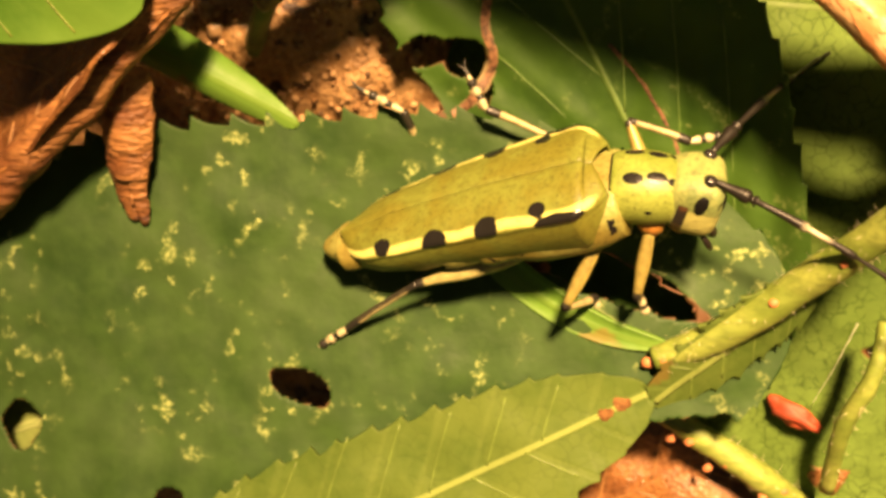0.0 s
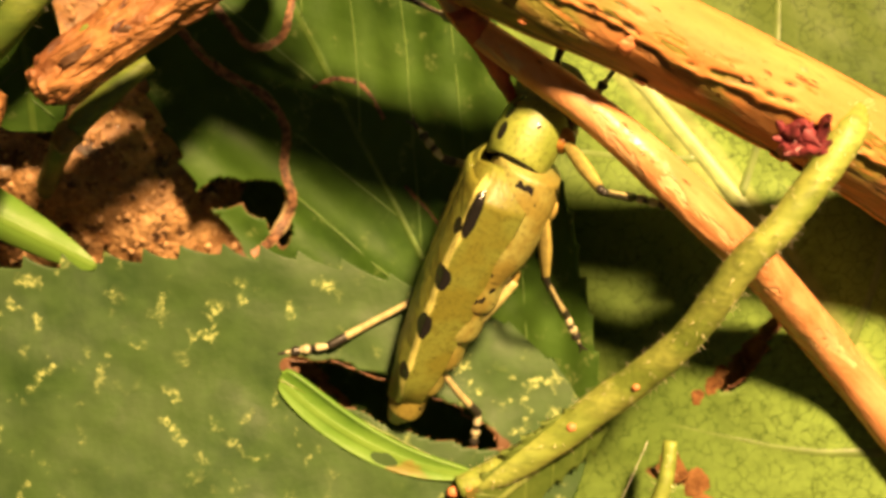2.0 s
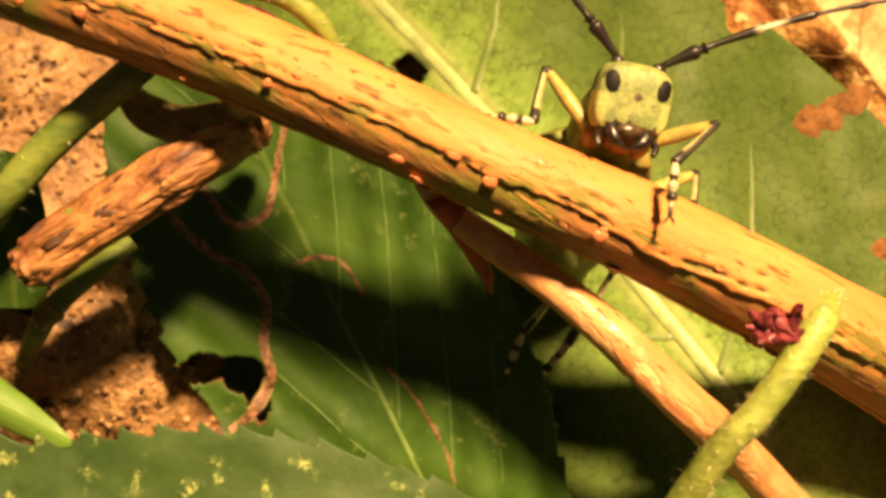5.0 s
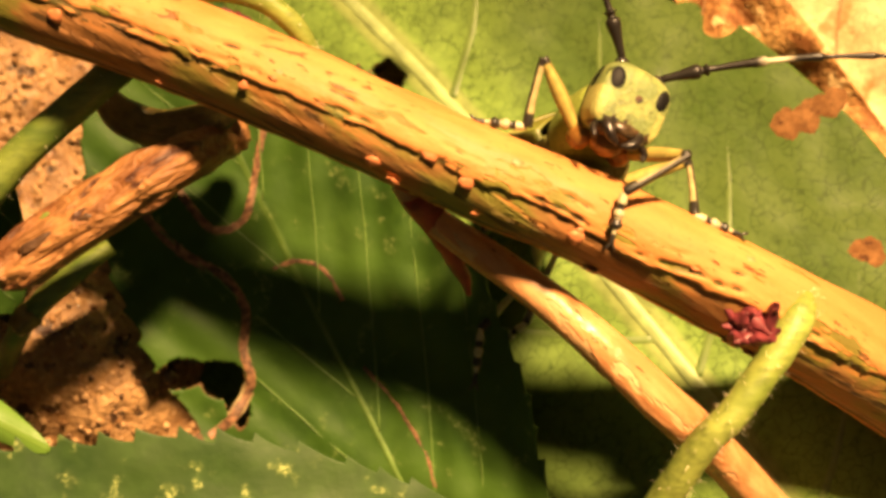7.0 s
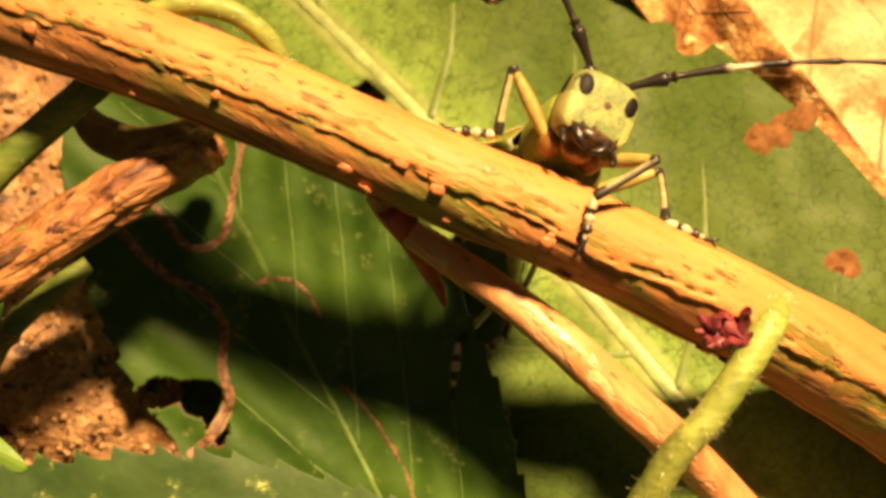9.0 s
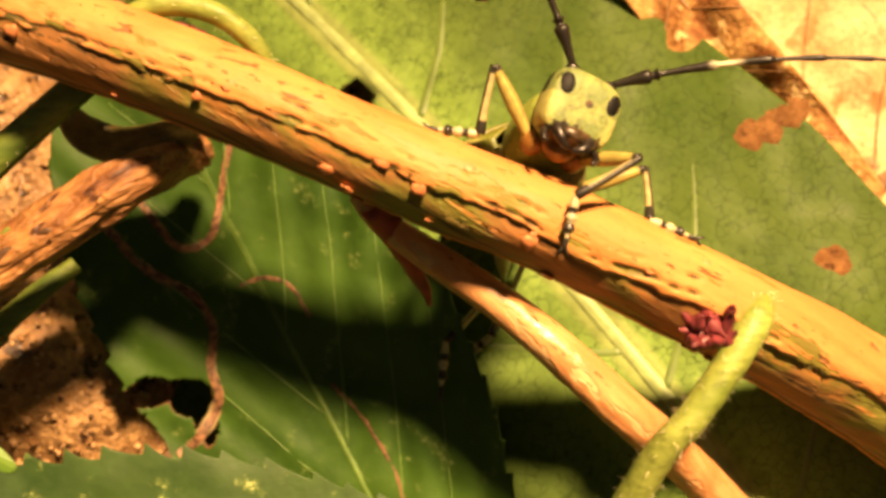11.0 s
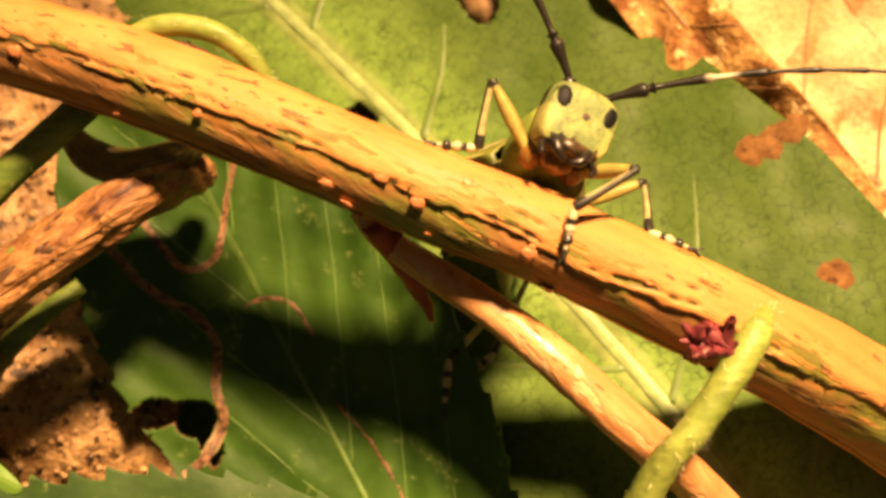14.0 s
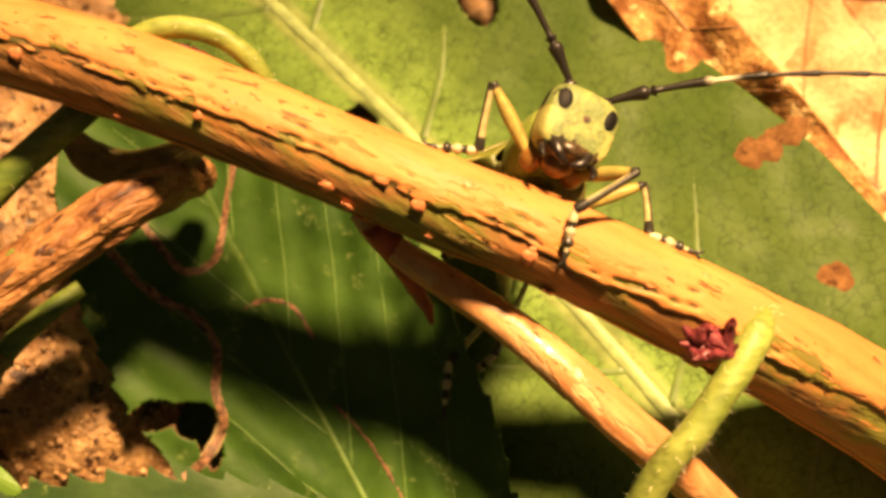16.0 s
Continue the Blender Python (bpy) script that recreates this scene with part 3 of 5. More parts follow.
def build_twigs():
    branch = thing("branch", Matrix(), "thick dead twig with peeling papery orange-brown bark", "twig")
    bark_tube("bark", BRANCH, M_BARK, branch, 130, 70, [(2.9, 0.84, 0.24, 0, 200), (2.0, -0.005, 0.3, 0, 200), (1.68, -0.035, 0.3, 0, 200), (4.3, 0.3, 0.4, 0, 200)], 0.04, 2.0, flakes=[(2.75, 0.7, 0.5, 0.18)])
    lenticels(branch, BRANCH, (0.2, 0.82), 40, 0.8, 5, M_LENT, (60, 250))
    # withered red bud where the leaf stalk leaves the twig
    rng = random.Random(8)
    for k in range(17):
        o = Vector((10.9, -3.9, 25.5)) + Vector((rng.uniform(-0.8, 0.7), rng.uniform(-0.7, 0.5), rng.uniform(-0.2, 0.3)))
        d = Vector((rng.uniform(-1, 0.8), rng.uniform(-0.5, 1), rng.uniform(0.1, 0.8))).normalized()
        long = rng.uniform(0.7, 1.5)
        line = [(*(o + d * long * f + Vector((0, 0, 0.25 * f * f))), r * rng.uniform(0.8, 1.1)) for f, r in ((0.0, 0.26), (0.3, 0.34), (0.65, 0.22), (1.0, 0.03))]
        part("bud_scale", tube_mesh("bud_scale", view_points(line), M_BUD, 4, 8, 0.12, 0.35), branch, "dark red withered bud scale")
    thin = thing("thin_twig", Matrix(), "thin smooth pinkish-orange side twig", "twig")
    bark_tube("bark", THIN, M_THIN, thin, 56, 40, [(3.6, 0.2, 0.5, 12, 60), (4.5, 0.5, 0.5, 0, 90)], 0.06, 6.0)
    lenticels(thin, THIN, (0.25, 0.8), 9, 0.55, 3, M_LENT, (40, 220))
    # torn reddish bark tongue where the thin twig leaves the branch
    me = tube_mesh("bark_tongue", view_points([(-2.9, 1.0, 23.5, 0.75), (-1.7, -0.9, 22.4, 0.55), (-0.9, -2.4, 21.6, 0.32), (-0.5, -3.4, 21.2, 0.1)]), M_RED, 6, 10, 0.15, 0.6)
    part("bark_tongue", me, thin, "dark red torn tongue of bark")


build_twigs()


def build_stub():
    stub = thing("broken_twig", Matrix(), "short broken brown twig with a splintered end", "twig")
    pts = [(-20.78, -2.94, 22.8, 0.33), (-20.42, -2.71, 22.8, 0.93), (-19.44, -2.05, 22.8, 1.17), (-15.46, 0.61, 22.8, 1.14), (-13.09, 2.16, 22.5, 1.0), (-11.9, 3.15, 18.3, 0.85), (-11.15, 3.5, 17.9, 0.72), (-10.85, 3.6, 17.9, 0.36)]
    line = spline(view_points(pts), 16)
    verts, faces, where = tube_data(line, [p[3] for p in line], 40, lambda i, a: 1 + 0.28 * wobble((i * 0.06, math.cos(a) * 1.5, math.sin(a) * 1.5), 0.5, 3) + 0.05 * math.sin(a * 9 + i * 0.05))
    wood = mesh_of("wood", verts, faces, M_STUB)
    turn = (Vector(line[-1][:3]) - Vector(line[8][:3])).to_track_quat("X", "Z").to_matrix().to_4x4()
    wood.transform(turn.inverted())
    part("wood", wood, stub, "", turn)
    part("green_edge", tube_mesh("green_edge", view_points([(-21.13, -2.18, 22.4, 0.16), (-18.74, -0.49, 23.1, 0.22), (-16.74, 0.98, 22.8, 0.2), (-14.52, 2.19, 22.9, 0.09)]), M_STEM, 6, 8, 0.1, 0.6), stub, "olive strip of living bark")
    rng = random.Random(2)
    for k in range(7):
        a = rng.uniform(0, 6.28)
        o = (-13.4 + 0.5 * math.cos(a), 2.3 + 0.45 * math.sin(a), 20.4 + 0.35 * math.sin(a * 2))
        e = (o[0] + rng.uniform(0.9, 1.8), o[1] + rng.uniform(0.4, 1.0), o[2] + rng.uniform(-0.2, 0.3))
        part("splinter", tube_mesh("splinter", view_points([(*o, 0.22), (*[(p + q) / 2 for p, q in zip(o, e)], 0.16), (*e, 0.05)]), M_STUB, 4, 6, 0.05, 0.4), stub)
    # Hollows in the wood: raised lumps whose dark colour stands for the shade inside.
    for o, size in (((-16.6, -0.3, 23.85), (0.75, 0.3, 0.22)), ((-14.5, 1.75, 23.45), (0.6, 0.26, 0.2)), ((-13.5, 1.5, 23.3), (1.0, 0.22, 0.2)), ((-18.6, -1.3, 23.8), (0.9, 0.24, 0.22))):
        part("cavity", lump_mesh("cavity", size, M_HOLLOW_SHADE, 0.5, 0.8, 3, o[0]), stub, "dark lump painted as the shade of a hollow in the wood", basis(o, (0.83, 0.56, -0.05), (0, 0, 1)))
    stem = thing("green_shoot", Matrix(), "dark green stem crossing below the branch", "shoot")
    way = view_points([(-12.5, 9.5, 20.5, 0.7), (-16.0, 6.0, 21.5, 0.72), (-19.9, 2.4, 21.6, 0.75), (-23.5, -1.4, 21, 0.75), (-33, -8, 14, 0.8), (-40, -14, 6, 0.8)])
    part("stem", tube_mesh("stem", way, M_STEM, 8, 14, 0.05, 1.0), stem)
    hairs(stem, spline(way, 10), 120, 11)
    low = thing("green_shoot", Matrix(), "short green stem with a swollen brown node", "shoot")
    part("stem", tube_mesh("stem", view_points([(-17.2, -1.9, 17.4, 0.4), (-18.7, -3.1, 17.8, 0.5), (-20.8, -5.1, 17.8, 0.55), (-22.7, -7.6, 15.5, 0.5), (-25, -11, 11, 0.5)]), M_STEM, 6, 12, 0.05, 0.8), low)
    part("node", lump_mesh("node", (0.75, 0.6, 0.5), M_CURL, 0.5), low, "swollen brown node", basis((-20.9, -5.3, 18.1), (1, 0.8, 0), (0, 0, 1)))


def hairs(parent, line, count, seed):
    """Fine pale hairs standing off a stalk."""
    rng = random.Random(seed)
    hv, hf = [], []
    for _ in range(count):
        i = rng.randrange(2, len(line) - 2)
        p = Vector(line[i][:3])
        d = (Vector(line[i + 1][:3]) - p).normalized()
        out = Vector((rng.gauss(0, 1), rng.gauss(0, 1), rng.gauss(0, 1)))
        out = (out - d * out.dot(d)).normalized()
        a = p + out * line[i][3] * 0.95
        b = a + (out + d * rng.uniform(-0.5, 0.5)) * rng.uniform(0.2, 0.5)
        s = out.cross(d) * 0.016
        k = len(hv)
        hv += [a + s, a - s + d * 0.01, a + d * 0.02, b]
        hf += [(k, k + 1, k + 3), (k + 1, k + 2, k + 3), (k + 2, k, k + 3)]
    tagged(part("hairs", mesh_of("hairs", hv, hf, M_HAIR), parent, "fine pale hairs"), kind="stuff")


def build_stalk():
    """The leaf stalk from the bud down to the serrated leaf."""
    stalk = thing("leaf_stalk", Matrix(), "hairy yellow-green leaf stalk growing from the red bud", "stalk")
    pts = [(13.2, -2.8, 24.0, 0.75), (12.45, -4.0, 25.5, 0.7), (10.3, -7.2, 25.9, 0.66), (9.0, -8.9, 25.4, 0.68), (6.9, -13.2, 23.2, 0.72), (3.9, -16.8, 21.0, 0.8), (0.5, -19.8, 20.2, 0.78), (-2.4, -21.4, 20.0, 0.6)]
    line = spline(view_points(pts), 16)
    verts, faces, where = tube_data(line, [p[3] for p in line], 22, lambda i, a: 1 + 0.08 * wobble((i * 0.2, math.cos(a), math.sin(a)), 0.8, 4) + 0.05 * wobble((i, math.cos(a) * 3, math.sin(a) * 3), 0.9, 2))
    part("stalk", mesh_of("stalk", verts, faces, M_STALK), stalk)
    hairs(stalk, line, 420, 4)
    for o, size in (((2.6, -17.8, 21.3), 0.3), ((-1.9, -21.2, 20.4), 0.4), ((-2.7, -21.6, 20.0), 0.38), ((5.2, -15.4, 22.6), 0.22)):
        part("gland", lump_mesh("gland", (size, size * 0.8, size * 0.7), M_LENT, 0.4, 0.8, 2, size), stalk, "reddish swollen gland", basis(o, (1, 0.5, 0), (0, 0, 1)))
    # winged leaf base beside the stalk
    leaf("leaf_wing", "small toothed green wing beside the leaf stalk", M_LOW, (4.0, -17.6, 20.2), (-2.4, -23.4, 20.2), (0.2, -0.3, 1), 1.6, teeth=7, bite=0.35, rows=60, cols=24, quilt=0.05, profile=(0.35, 0.5), seed=4, veins=(M_GREENV, 0.1, 4, 0.04, 0.8, 0.7))


build_stub()
build_stalk()

# ---- the leaves ----
leaf("dark_leaf", "glossy dark green leaf with brown mines and a chewed hole", M_DARK, (2.1, -23.8, 15.8), (-15.2, 9.0, 14.0), (-0.14, 0.0, 1), 8.5,
     holes=[(-14.2, -8.4, 1.3, 0.66, 5), (-12.35, -8.6, 1.2, 0.85, -15), (-11.6, -9.7, 0.5, 1.1, 12), (-14.3, -10.3, 1.4, 0.28, -52), (-17.5, -11.9, 2.4, 1.9, 0), (-8.0, 10.3, 5.6, 2.8, -22), (-18.53, -9.26, 1.79, 1.68, 40), (-20.5, -4.73, 1.37, 1.58, 0)], cup=0.15, profile=(0.5, 0.33), rows=260, cols=130, ripple=0.5, seed=2, teeth=22, bite=0.05, quilt=0.09, spacing=5.3, lean=2.2,
     veins=(M_RIB_DARK, 0.26, 5, 0.05, 2.2, 0.55),
     trails=[(0.22, [(-10.28, 4.77), (-10.93, 1.5), (-11.37, -0.56), (-12.84, -1.19), (-14.31, 0.25), (-15.35, 1.69)]),
             (0.25, [(-16.65, -0.18), (-14.55, -2.24), (-12.24, -3.68), (-11.2, -5.12), (-11.33, -6.99), (-10.92, -8.67), (-11.89, -10.58), (-12.95, -11.45)]),
             (0.13, [(-9.93, -3.03), (-8.68, -2.6), (-7.43, -3), (-6.41, -4.42)]),
             (0.12, [(-5.4, -7.71), (-3.56, -9.73), (-2.32, -11.77), (-1.71, -13.62)])])
leaf("pale_leaf", "large pale green leaf lying underside up with netted veins", M_PALE, (36.0, -40.4, 16.2), (-23.14, 35.77, 15.2), (-0.01, -0.02, 1), 14.2, bow=(0.42, 17.0), spots=[(19.2, -1.45, 0.85), (15.4, 4.7, 0.8), (16.4, 5.1, 0.9), (17.5, 5.8, 0.85), (8.4, -21.8, 0.85), (9.7, -22.6, 0.75), (10.0, -23.8, 0.7), (10.6, -16.75, 0.42), (10.25, -17.45, 0.5), (9.5, -18.1, 0.4)], droop=(0.4, 22.0),
     skew=0.45, holes=[(1.68, 13.68, 0.84, 1.58, 10), (-4.85, 7.0, 0.85, 0.5, -48), (8.3, -22.3, 0.9, 0.3, -12), (11.75, -16.2, 1.5, 0.5, 58), (12.9, -14.3, 0.75, 0.3, 48)], rims=(3, 4), cup=0.0, profile=(0.33, 0.45), rows=420, cols=130, ripple=0.4, seed=5, quilt=0.06, spacing=8.0,
     veins=(M_RIB, 0.44, 9, 0.34, 0.6, 0.25, M_PALEV))
leaf("serrated_leaf", "dark grey-green serrated leaf with pale blotches and holes", M_SERR, (3.5, -19.0, 18.5), (-52, -24.5, 23), (0.0, 0.25, 1), 10.9,
     holes=[(-5.6, -17.7, 5.2, 0.95, -20), (-19.3, -23.8, 1.45, 0.75, -22), (-33.9, -26.5, 1.0, 1.15, 0), (-25.9, -29.7, 0.65, 0.6, 0), (-1.0, -27.9, 7.0, 3.7, 14)], cup=0.02, profile=(0.42, 0.5), rows=420, cols=140, ripple=0.4, seed=3, teeth=30, bite=0.085, quilt=0.03, rims=(0,))
leaf("lower_leaf", "pale green leaf under the serrated leaf", M_PALE2, (-44, -31, 20.3), (-27, -25, 19.6), (0, 0.1, 1), 4.2, profile=(0.5, 0.5), rows=60, cols=30, ripple=0.3, seed=21, quilt=0.03, veins=(M_GREENV, 0.1, 5, 0.04, 0.8, 0.6))
leaf("young_leaf", "light green serrated leaf with a browned tip", M_LOW, (-30.1, -37.0, 27.0), (-2.7, -22.7, 21.0), (0.0, 0.3, 1), 4.4,
     cup=0.06, profile=(0.5, 0.62), rows=220, cols=70, ripple=0.35, seed=6, spots=[(-3.8, -23.2, 0.4), (-4.5, -23.7, 0.35)], teeth=20, bite=0.13, quilt=0.05, veins=(M_GREENV, 0.14, 9, 0.05, 0.8, 0.8))
leaf("dead_leaf", "wet brown dead leaf under the light green leaf", M_BROWN, (-15, -38, 15.5), (7.0, -24.5, 15.0), (0.1, 0.1, 1), 6.5, cup=0.15, profile=(0.5, 0.5), rows=80, cols=40, ripple=1.2, seed=7, group="dead leaves", veins=(M_TWIGV, 0.22, 7, 0.09, 0.8, 0.6))
leaf("dead_leaf", "dry tan dead leaf with dark stains", M_TAN, (8, 34, 2), (42, -10, 6), (-0.1, 0.1, 1), 16, cup=0.05, profile=(0.45, 0.45), rows=110, cols=60, ripple=1.4, seed=9, group="dead leaves", veins=(M_TWIGV, 0.22, 7, 0.09, 0.8, 0.6))
leaf("dead_leaf", "rust-brown dead leaf at the pale leaf's edge", M_RUST, (3.5, 23.5, 8.5), (24.5, -3.5, 13.0), (-0.3, -0.1, 1), 2.1, cup=0.1, profile=(0.5, 0.5), rows=120, cols=50, ripple=1.3, seed=19, group="dead leaves", veins=(M_TWIGV, 0.25, 7, 0.08, 0.8, 0.6))
leaf("light_leaf", "bright green leaf overhanging the dark hollow", M_GREEN, (-46, -1.4, 27), (-23.6, -3.9, 25.0), (0.05, -0.1, 1), 3.6, cup=0.08, profile=(0.4, 0.35), rows=90, cols=40, ripple=0.3, seed=12, quilt=0.05, veins=(M_STALK, 0.16, 6, 0.06, 0.8, 0.7))
leaf("dead_leaf", "curled brown dead leaf over a dark hollow", M_BROWN, (-24.2, -3.6, 21.6), (-40, -16.5, 20.5), (-0.5, 0.4, 0.75), 3.4, cup=0.35, rows=90, cols=40, ripple=0.8, seed=13, group="dead leaves", veins=(M_TWIGV, 0.22, 7, 0.09, 0.8, 0.6))
leaf("small_leaf", "small dark green leaf hanging from the stem", M_DARK, (-22.4, 2.2, 19.8), (-22.6, -5.2, 17.6), (0.1, 0.2, 1), 1.9, cup=0.15, profile=(0.4, 0.3), rows=60, cols=30, ripple=0.3, seed=17, quilt=0.05, veins=(M_SERRV, 0.1, 5, 0.04, 0.8, 0.7))
leaf("rolled_leaf", "yellow-green folded sliver of the torn leaf", M_GREEN, (-11.1, -16.5, 19.0), (-2.0, -20.9, 19.6), (0.0, 0.1, 1), 0.72, cup=0.3, profile=(0.3, 0.6), rows=60, cols=24, ripple=0.2, seed=15, quilt=0.0, bend=-0.9, veins=(M_GREENV, 0.07, 0, 0.03, 0.8, 0.6))
leaf("green_sliver", "bright green narrow leaf lying over the soil", M_GREEN, (-32, -5.6, 17.6), (-19.8, -11.4, 18.0), (0.2, 0.1, 1), 0.85, cup=-0.5, profile=(0.3, 0.55), rows=70, cols=24, ripple=0.25, seed=16, quilt=0.0, veins=(M_GREENV, 0.08, 0, 0.03, 0.8, 0.6))


def fibres(parent, way, reach, count, seed):
    """Loose dry strands along a strip of bark."""
    rng = random.Random(seed)
    for _ in range(count):
        a = rng.uniform(0, 3.1)
        line = []
        for k, p in enumerate(way):
            r = reach * rng.uniform(0.85, 1.15) * (1 - 0.25 * k)
            line.append((p[0] + r * math.cos(a) * 0.8, p[1] - r * math.cos(a) * 0.5, p[2] + r * math.sin(a), rng.uniform(0.05, 0.13)))
        part("fibre", tube_mesh("fibre", view_points(line), M_STUB, 8, 6, 0.12, 0.8), parent)


def build_scraps():
    """Small litter round the leaves."""
    arc = thing("green_tendril", Matrix(), "bright green arched leaf stalk behind the branch", "stalk")
    way = [(-13.9, 7.7, 23.6, 0.36), (-13.0, 8.6, 24.4, 0.45), (-12.0, 9.0, 24.6, 0.48), (-10.7, 9.1, 24.6, 0.48), (-9.4, 8.75, 24.6, 0.47), (-8.4, 8.1, 24.4, 0.44), (-7.7, 7.3, 24.0, 0.4), (-7.2, 6.2, 23.4, 0.34)]
    part("tendril", tube_mesh("tendril", view_points(way), M_STALK, 8, 16, 0.04), arc)
    hairs(arc, spline(view_points(way), 10), 60, 6)
    for k in range(6):
        o = (-10.6 + 0.62 * k, 8.05 - 0.28 * k + 0.12 * math.sin(k * 2.1), 25.2 - 0.03 * k)
        part("scar", lump_mesh("scar", (0.42, 0.22, 0.2), M_BUD, 0.6, 0.8, 2, k + 0.5), arc, "dark red scar at the stalk's foot", basis(o, (0.9, -0.4, 0.1 * math.sin(k)), (0, 0.3, 1)))
    loop = thing("curled_bract", Matrix(), "olive curled bract hanging below the branch", "bract")
    for k in range(4):
        d = k * 0.42
        part("fold", tube_mesh("fold", view_points([(-17.5 + d * 0.6, 5.4 - d * 0.2, 19.6 - d * 0.2, 0.27), (-16.6 + d * 0.4, 3.8 + d * 0.6, 19.2 - d * 0.2, 0.36), (-14.4, 3.05 + d * 0.8, 19.2 - d * 0.2, 0.43), (-12.2, 3.6 + d * 0.8, 19.4 - d * 0.2, 0.36), (-10.7, 4.75 + d * 0.3, 19.9, 0.27)]), M_CURL, 8, 12, 0.05), loop)
    thing("red_scale", basis((4.2, -25.3, 16.6), (0.9, -0.4, 0.2), (0, 0, 1)), "small red bud scale among the stems", "bud scale", me=lump_mesh("scale", (1.3, 0.55, 0.35), M_RED, 0.6, 1.2, 3, 6))
    for pts in ([(7.6, -19.2, 19.0, 0.35), (7.2, -21.6, 19.6, 0.42), (6.2, -24.4, 19.2, 0.42), (5.9, -28.6, 17.5, 0.4)], [(-3.0, -25.0, 17, 0.5), (1.2, -27.6, 16.8, 0.7), (4.0, -29.8, 16.3, 0.7), (10, -36, 13, 0.6)]):
        s = thing("green_shoot", Matrix(), "pale green stem among the dead leaves", "shoot")
        part("stem", tube_mesh("stem", view_points(pts), M_STALK, 8, 12, 0.08, 0.8), s)
        hairs(s, spline(view_points(pts), 10), 60, 13)
    for k in range(9):
        f = k / 8
        o = (-1.6 + 7.4 * f, -26.6 - 4.2 * f + 0.5 * math.sin(k * 2.3), 17.6 - 0.9 * f)
        part("gland", lump_mesh("gland", (0.26, 0.2, 0.18), M_LENT, 0.4, 0.8, 2, k), s, "orange gland", basis(o, (1, 0.4 * math.sin(k), 0), (0, 0, 1)))
    silk = [(6.2, -18.7, 20.6, 0.011), (5.4, -21.0, 20.4, 0.01), (4.6, -23.4, 19.6, 0.011)]
    thing("silk_thread", Matrix(), "single pale strand of silk over the leaf", "thread", me=tube_mesh("silk_thread", view_points(silk), M_SILK, 6, 5))
    roll = thing("rolled_bark", Matrix(), "dry brown roll of bark over the dark hollow", "bark")
    part("roll", tube_mesh("roll", view_points([(-22.6, -3.0, 22.3, 0.5), (-23.6, -4.6, 22.6, 0.85), (-28.5, -9.5, 22.8, 0.95), (-33.2, -13.9, 22.4, 0.9), (-38, -18, 20, 0.9), (-46, -25, 12, 0.8)]), M_STUB, 10, 18, 0.3, 1.6), roll)
    fibres(roll, [(-23.6, -4.6, 22.6), (-28.5, -9.5, 22.8), (-33.2, -13.9, 22.4)], 0.85, 9, 3)
    shred = thing("brown_shred", Matrix(), "dangling torn strip of dry tan bark with a forked end", "bark")
    for name, line in (("strip", [(-26.6, -8.2, 21.2, 0.7), (-27.2, -10.4, 20.9, 1.25), (-27.6, -12.6, 20.6, 1.15), (-27.7, -13.9, 20.4, 0.95)]),
                       ("prong", [(-27.2, -13.2, 20.5, 0.6), (-27.35, -14.6, 20.2, 0.48), (-27.3, -15.9, 19.9, 0.3), (-27.25, -16.3, 19.8, 0.12)]),
                       ("prong", [(-28.2, -13.2, 20.5, 0.6), (-28.15, -14.6, 20.2, 0.46), (-27.95, -15.8, 19.9, 0.3), (-27.9, -16.1, 19.8, 0.12)])):
        me = tube_mesh(name, [(*p[:2], 0, p[3]) for p in line], M_STUB, 8, 20, 0.16, 0.7)
        drop = (line[-1][2] - line[0][2]) / (line[-1][1] - line[0][1])
        for v in me.vertices:
            q = v.co / MM
            v.co = at(q.x, q.y, line[0][2] + drop * (q.y - line[0][1]) + 0.3 * q.z + 0.25 * math.cos((q.x + 27.6) * 1.6)) * MM
        part(name, me, shred)
    fibres(shred, [(-27.0, -9.0, 21.1), (-27.6, -12.5, 20.6), (-27.6, -15.2, 20.1)], 0.4, 5, 5)
    rng = random.Random(12)
    shapes = [lump_mesh("pebble", (1, 0.8, 0.65), M_PEBBLE, 0.35, 1.0, 3, k) for k in range(5)]
    for _ in range(120):
        x, y = rng.gauss(-22, 9), rng.gauss(-9, 8)
        r = rng.choice((0.2, 0.25, 0.32, 0.4, 0.6))
        m = Matrix.Translation(Vector((x, y, ground_height(x, y) + r * 0.2)) * MM) @ Euler((rng.uniform(0, 6), rng.uniform(0, 6), rng.uniform(0, 6))).to_matrix().to_4x4() @ Matrix.Diagonal((r, r, r, 1))
        thing("pebble", m, "small wet brown stone in the soil", "stone", "stones in the soil", me=rng.choice(shapes))


build_scraps()


# ---- the longhorn beetle: x ahead, y to its left, z up its back ----
def beetle_skin(name, base, second, band=(0.64, 0.62, 0.18)):
    n = Nodes(name, 0.42)
    mark, stripe = n.attribute("mark"), n.attribute("stripe")
    down = n.noise(0.22, detail=3)
    c = n.mix(n.step(n.noise(2.2, detail=4), 0.38, 0.62), base, second)
    c = n.mix(n.step(down, 0.42, 0.75, 0.0, 0.55), c, tuple(x * 0.55 for x in base))
    c = n.mix(n.math("MULTIPLY", n.step(stripe, 0.25, 0.75), 0.9), c, band)
    c = n.mix(n.step(n.noise(0.11, detail=0), 0.70, 0.76, 0.0, 0.5), c, (0.06, 0.05, 0.01))
    c = n.mix(n.step(mark, 0.42, 0.58), c, (0.012, 0.011, 0.010))
    n.color(c)
    n.rough(n.step(mark, 0.4, 0.6, 0.45, 0.2))
    n.relief(down, 0.03, 0.8)
    return n.mat


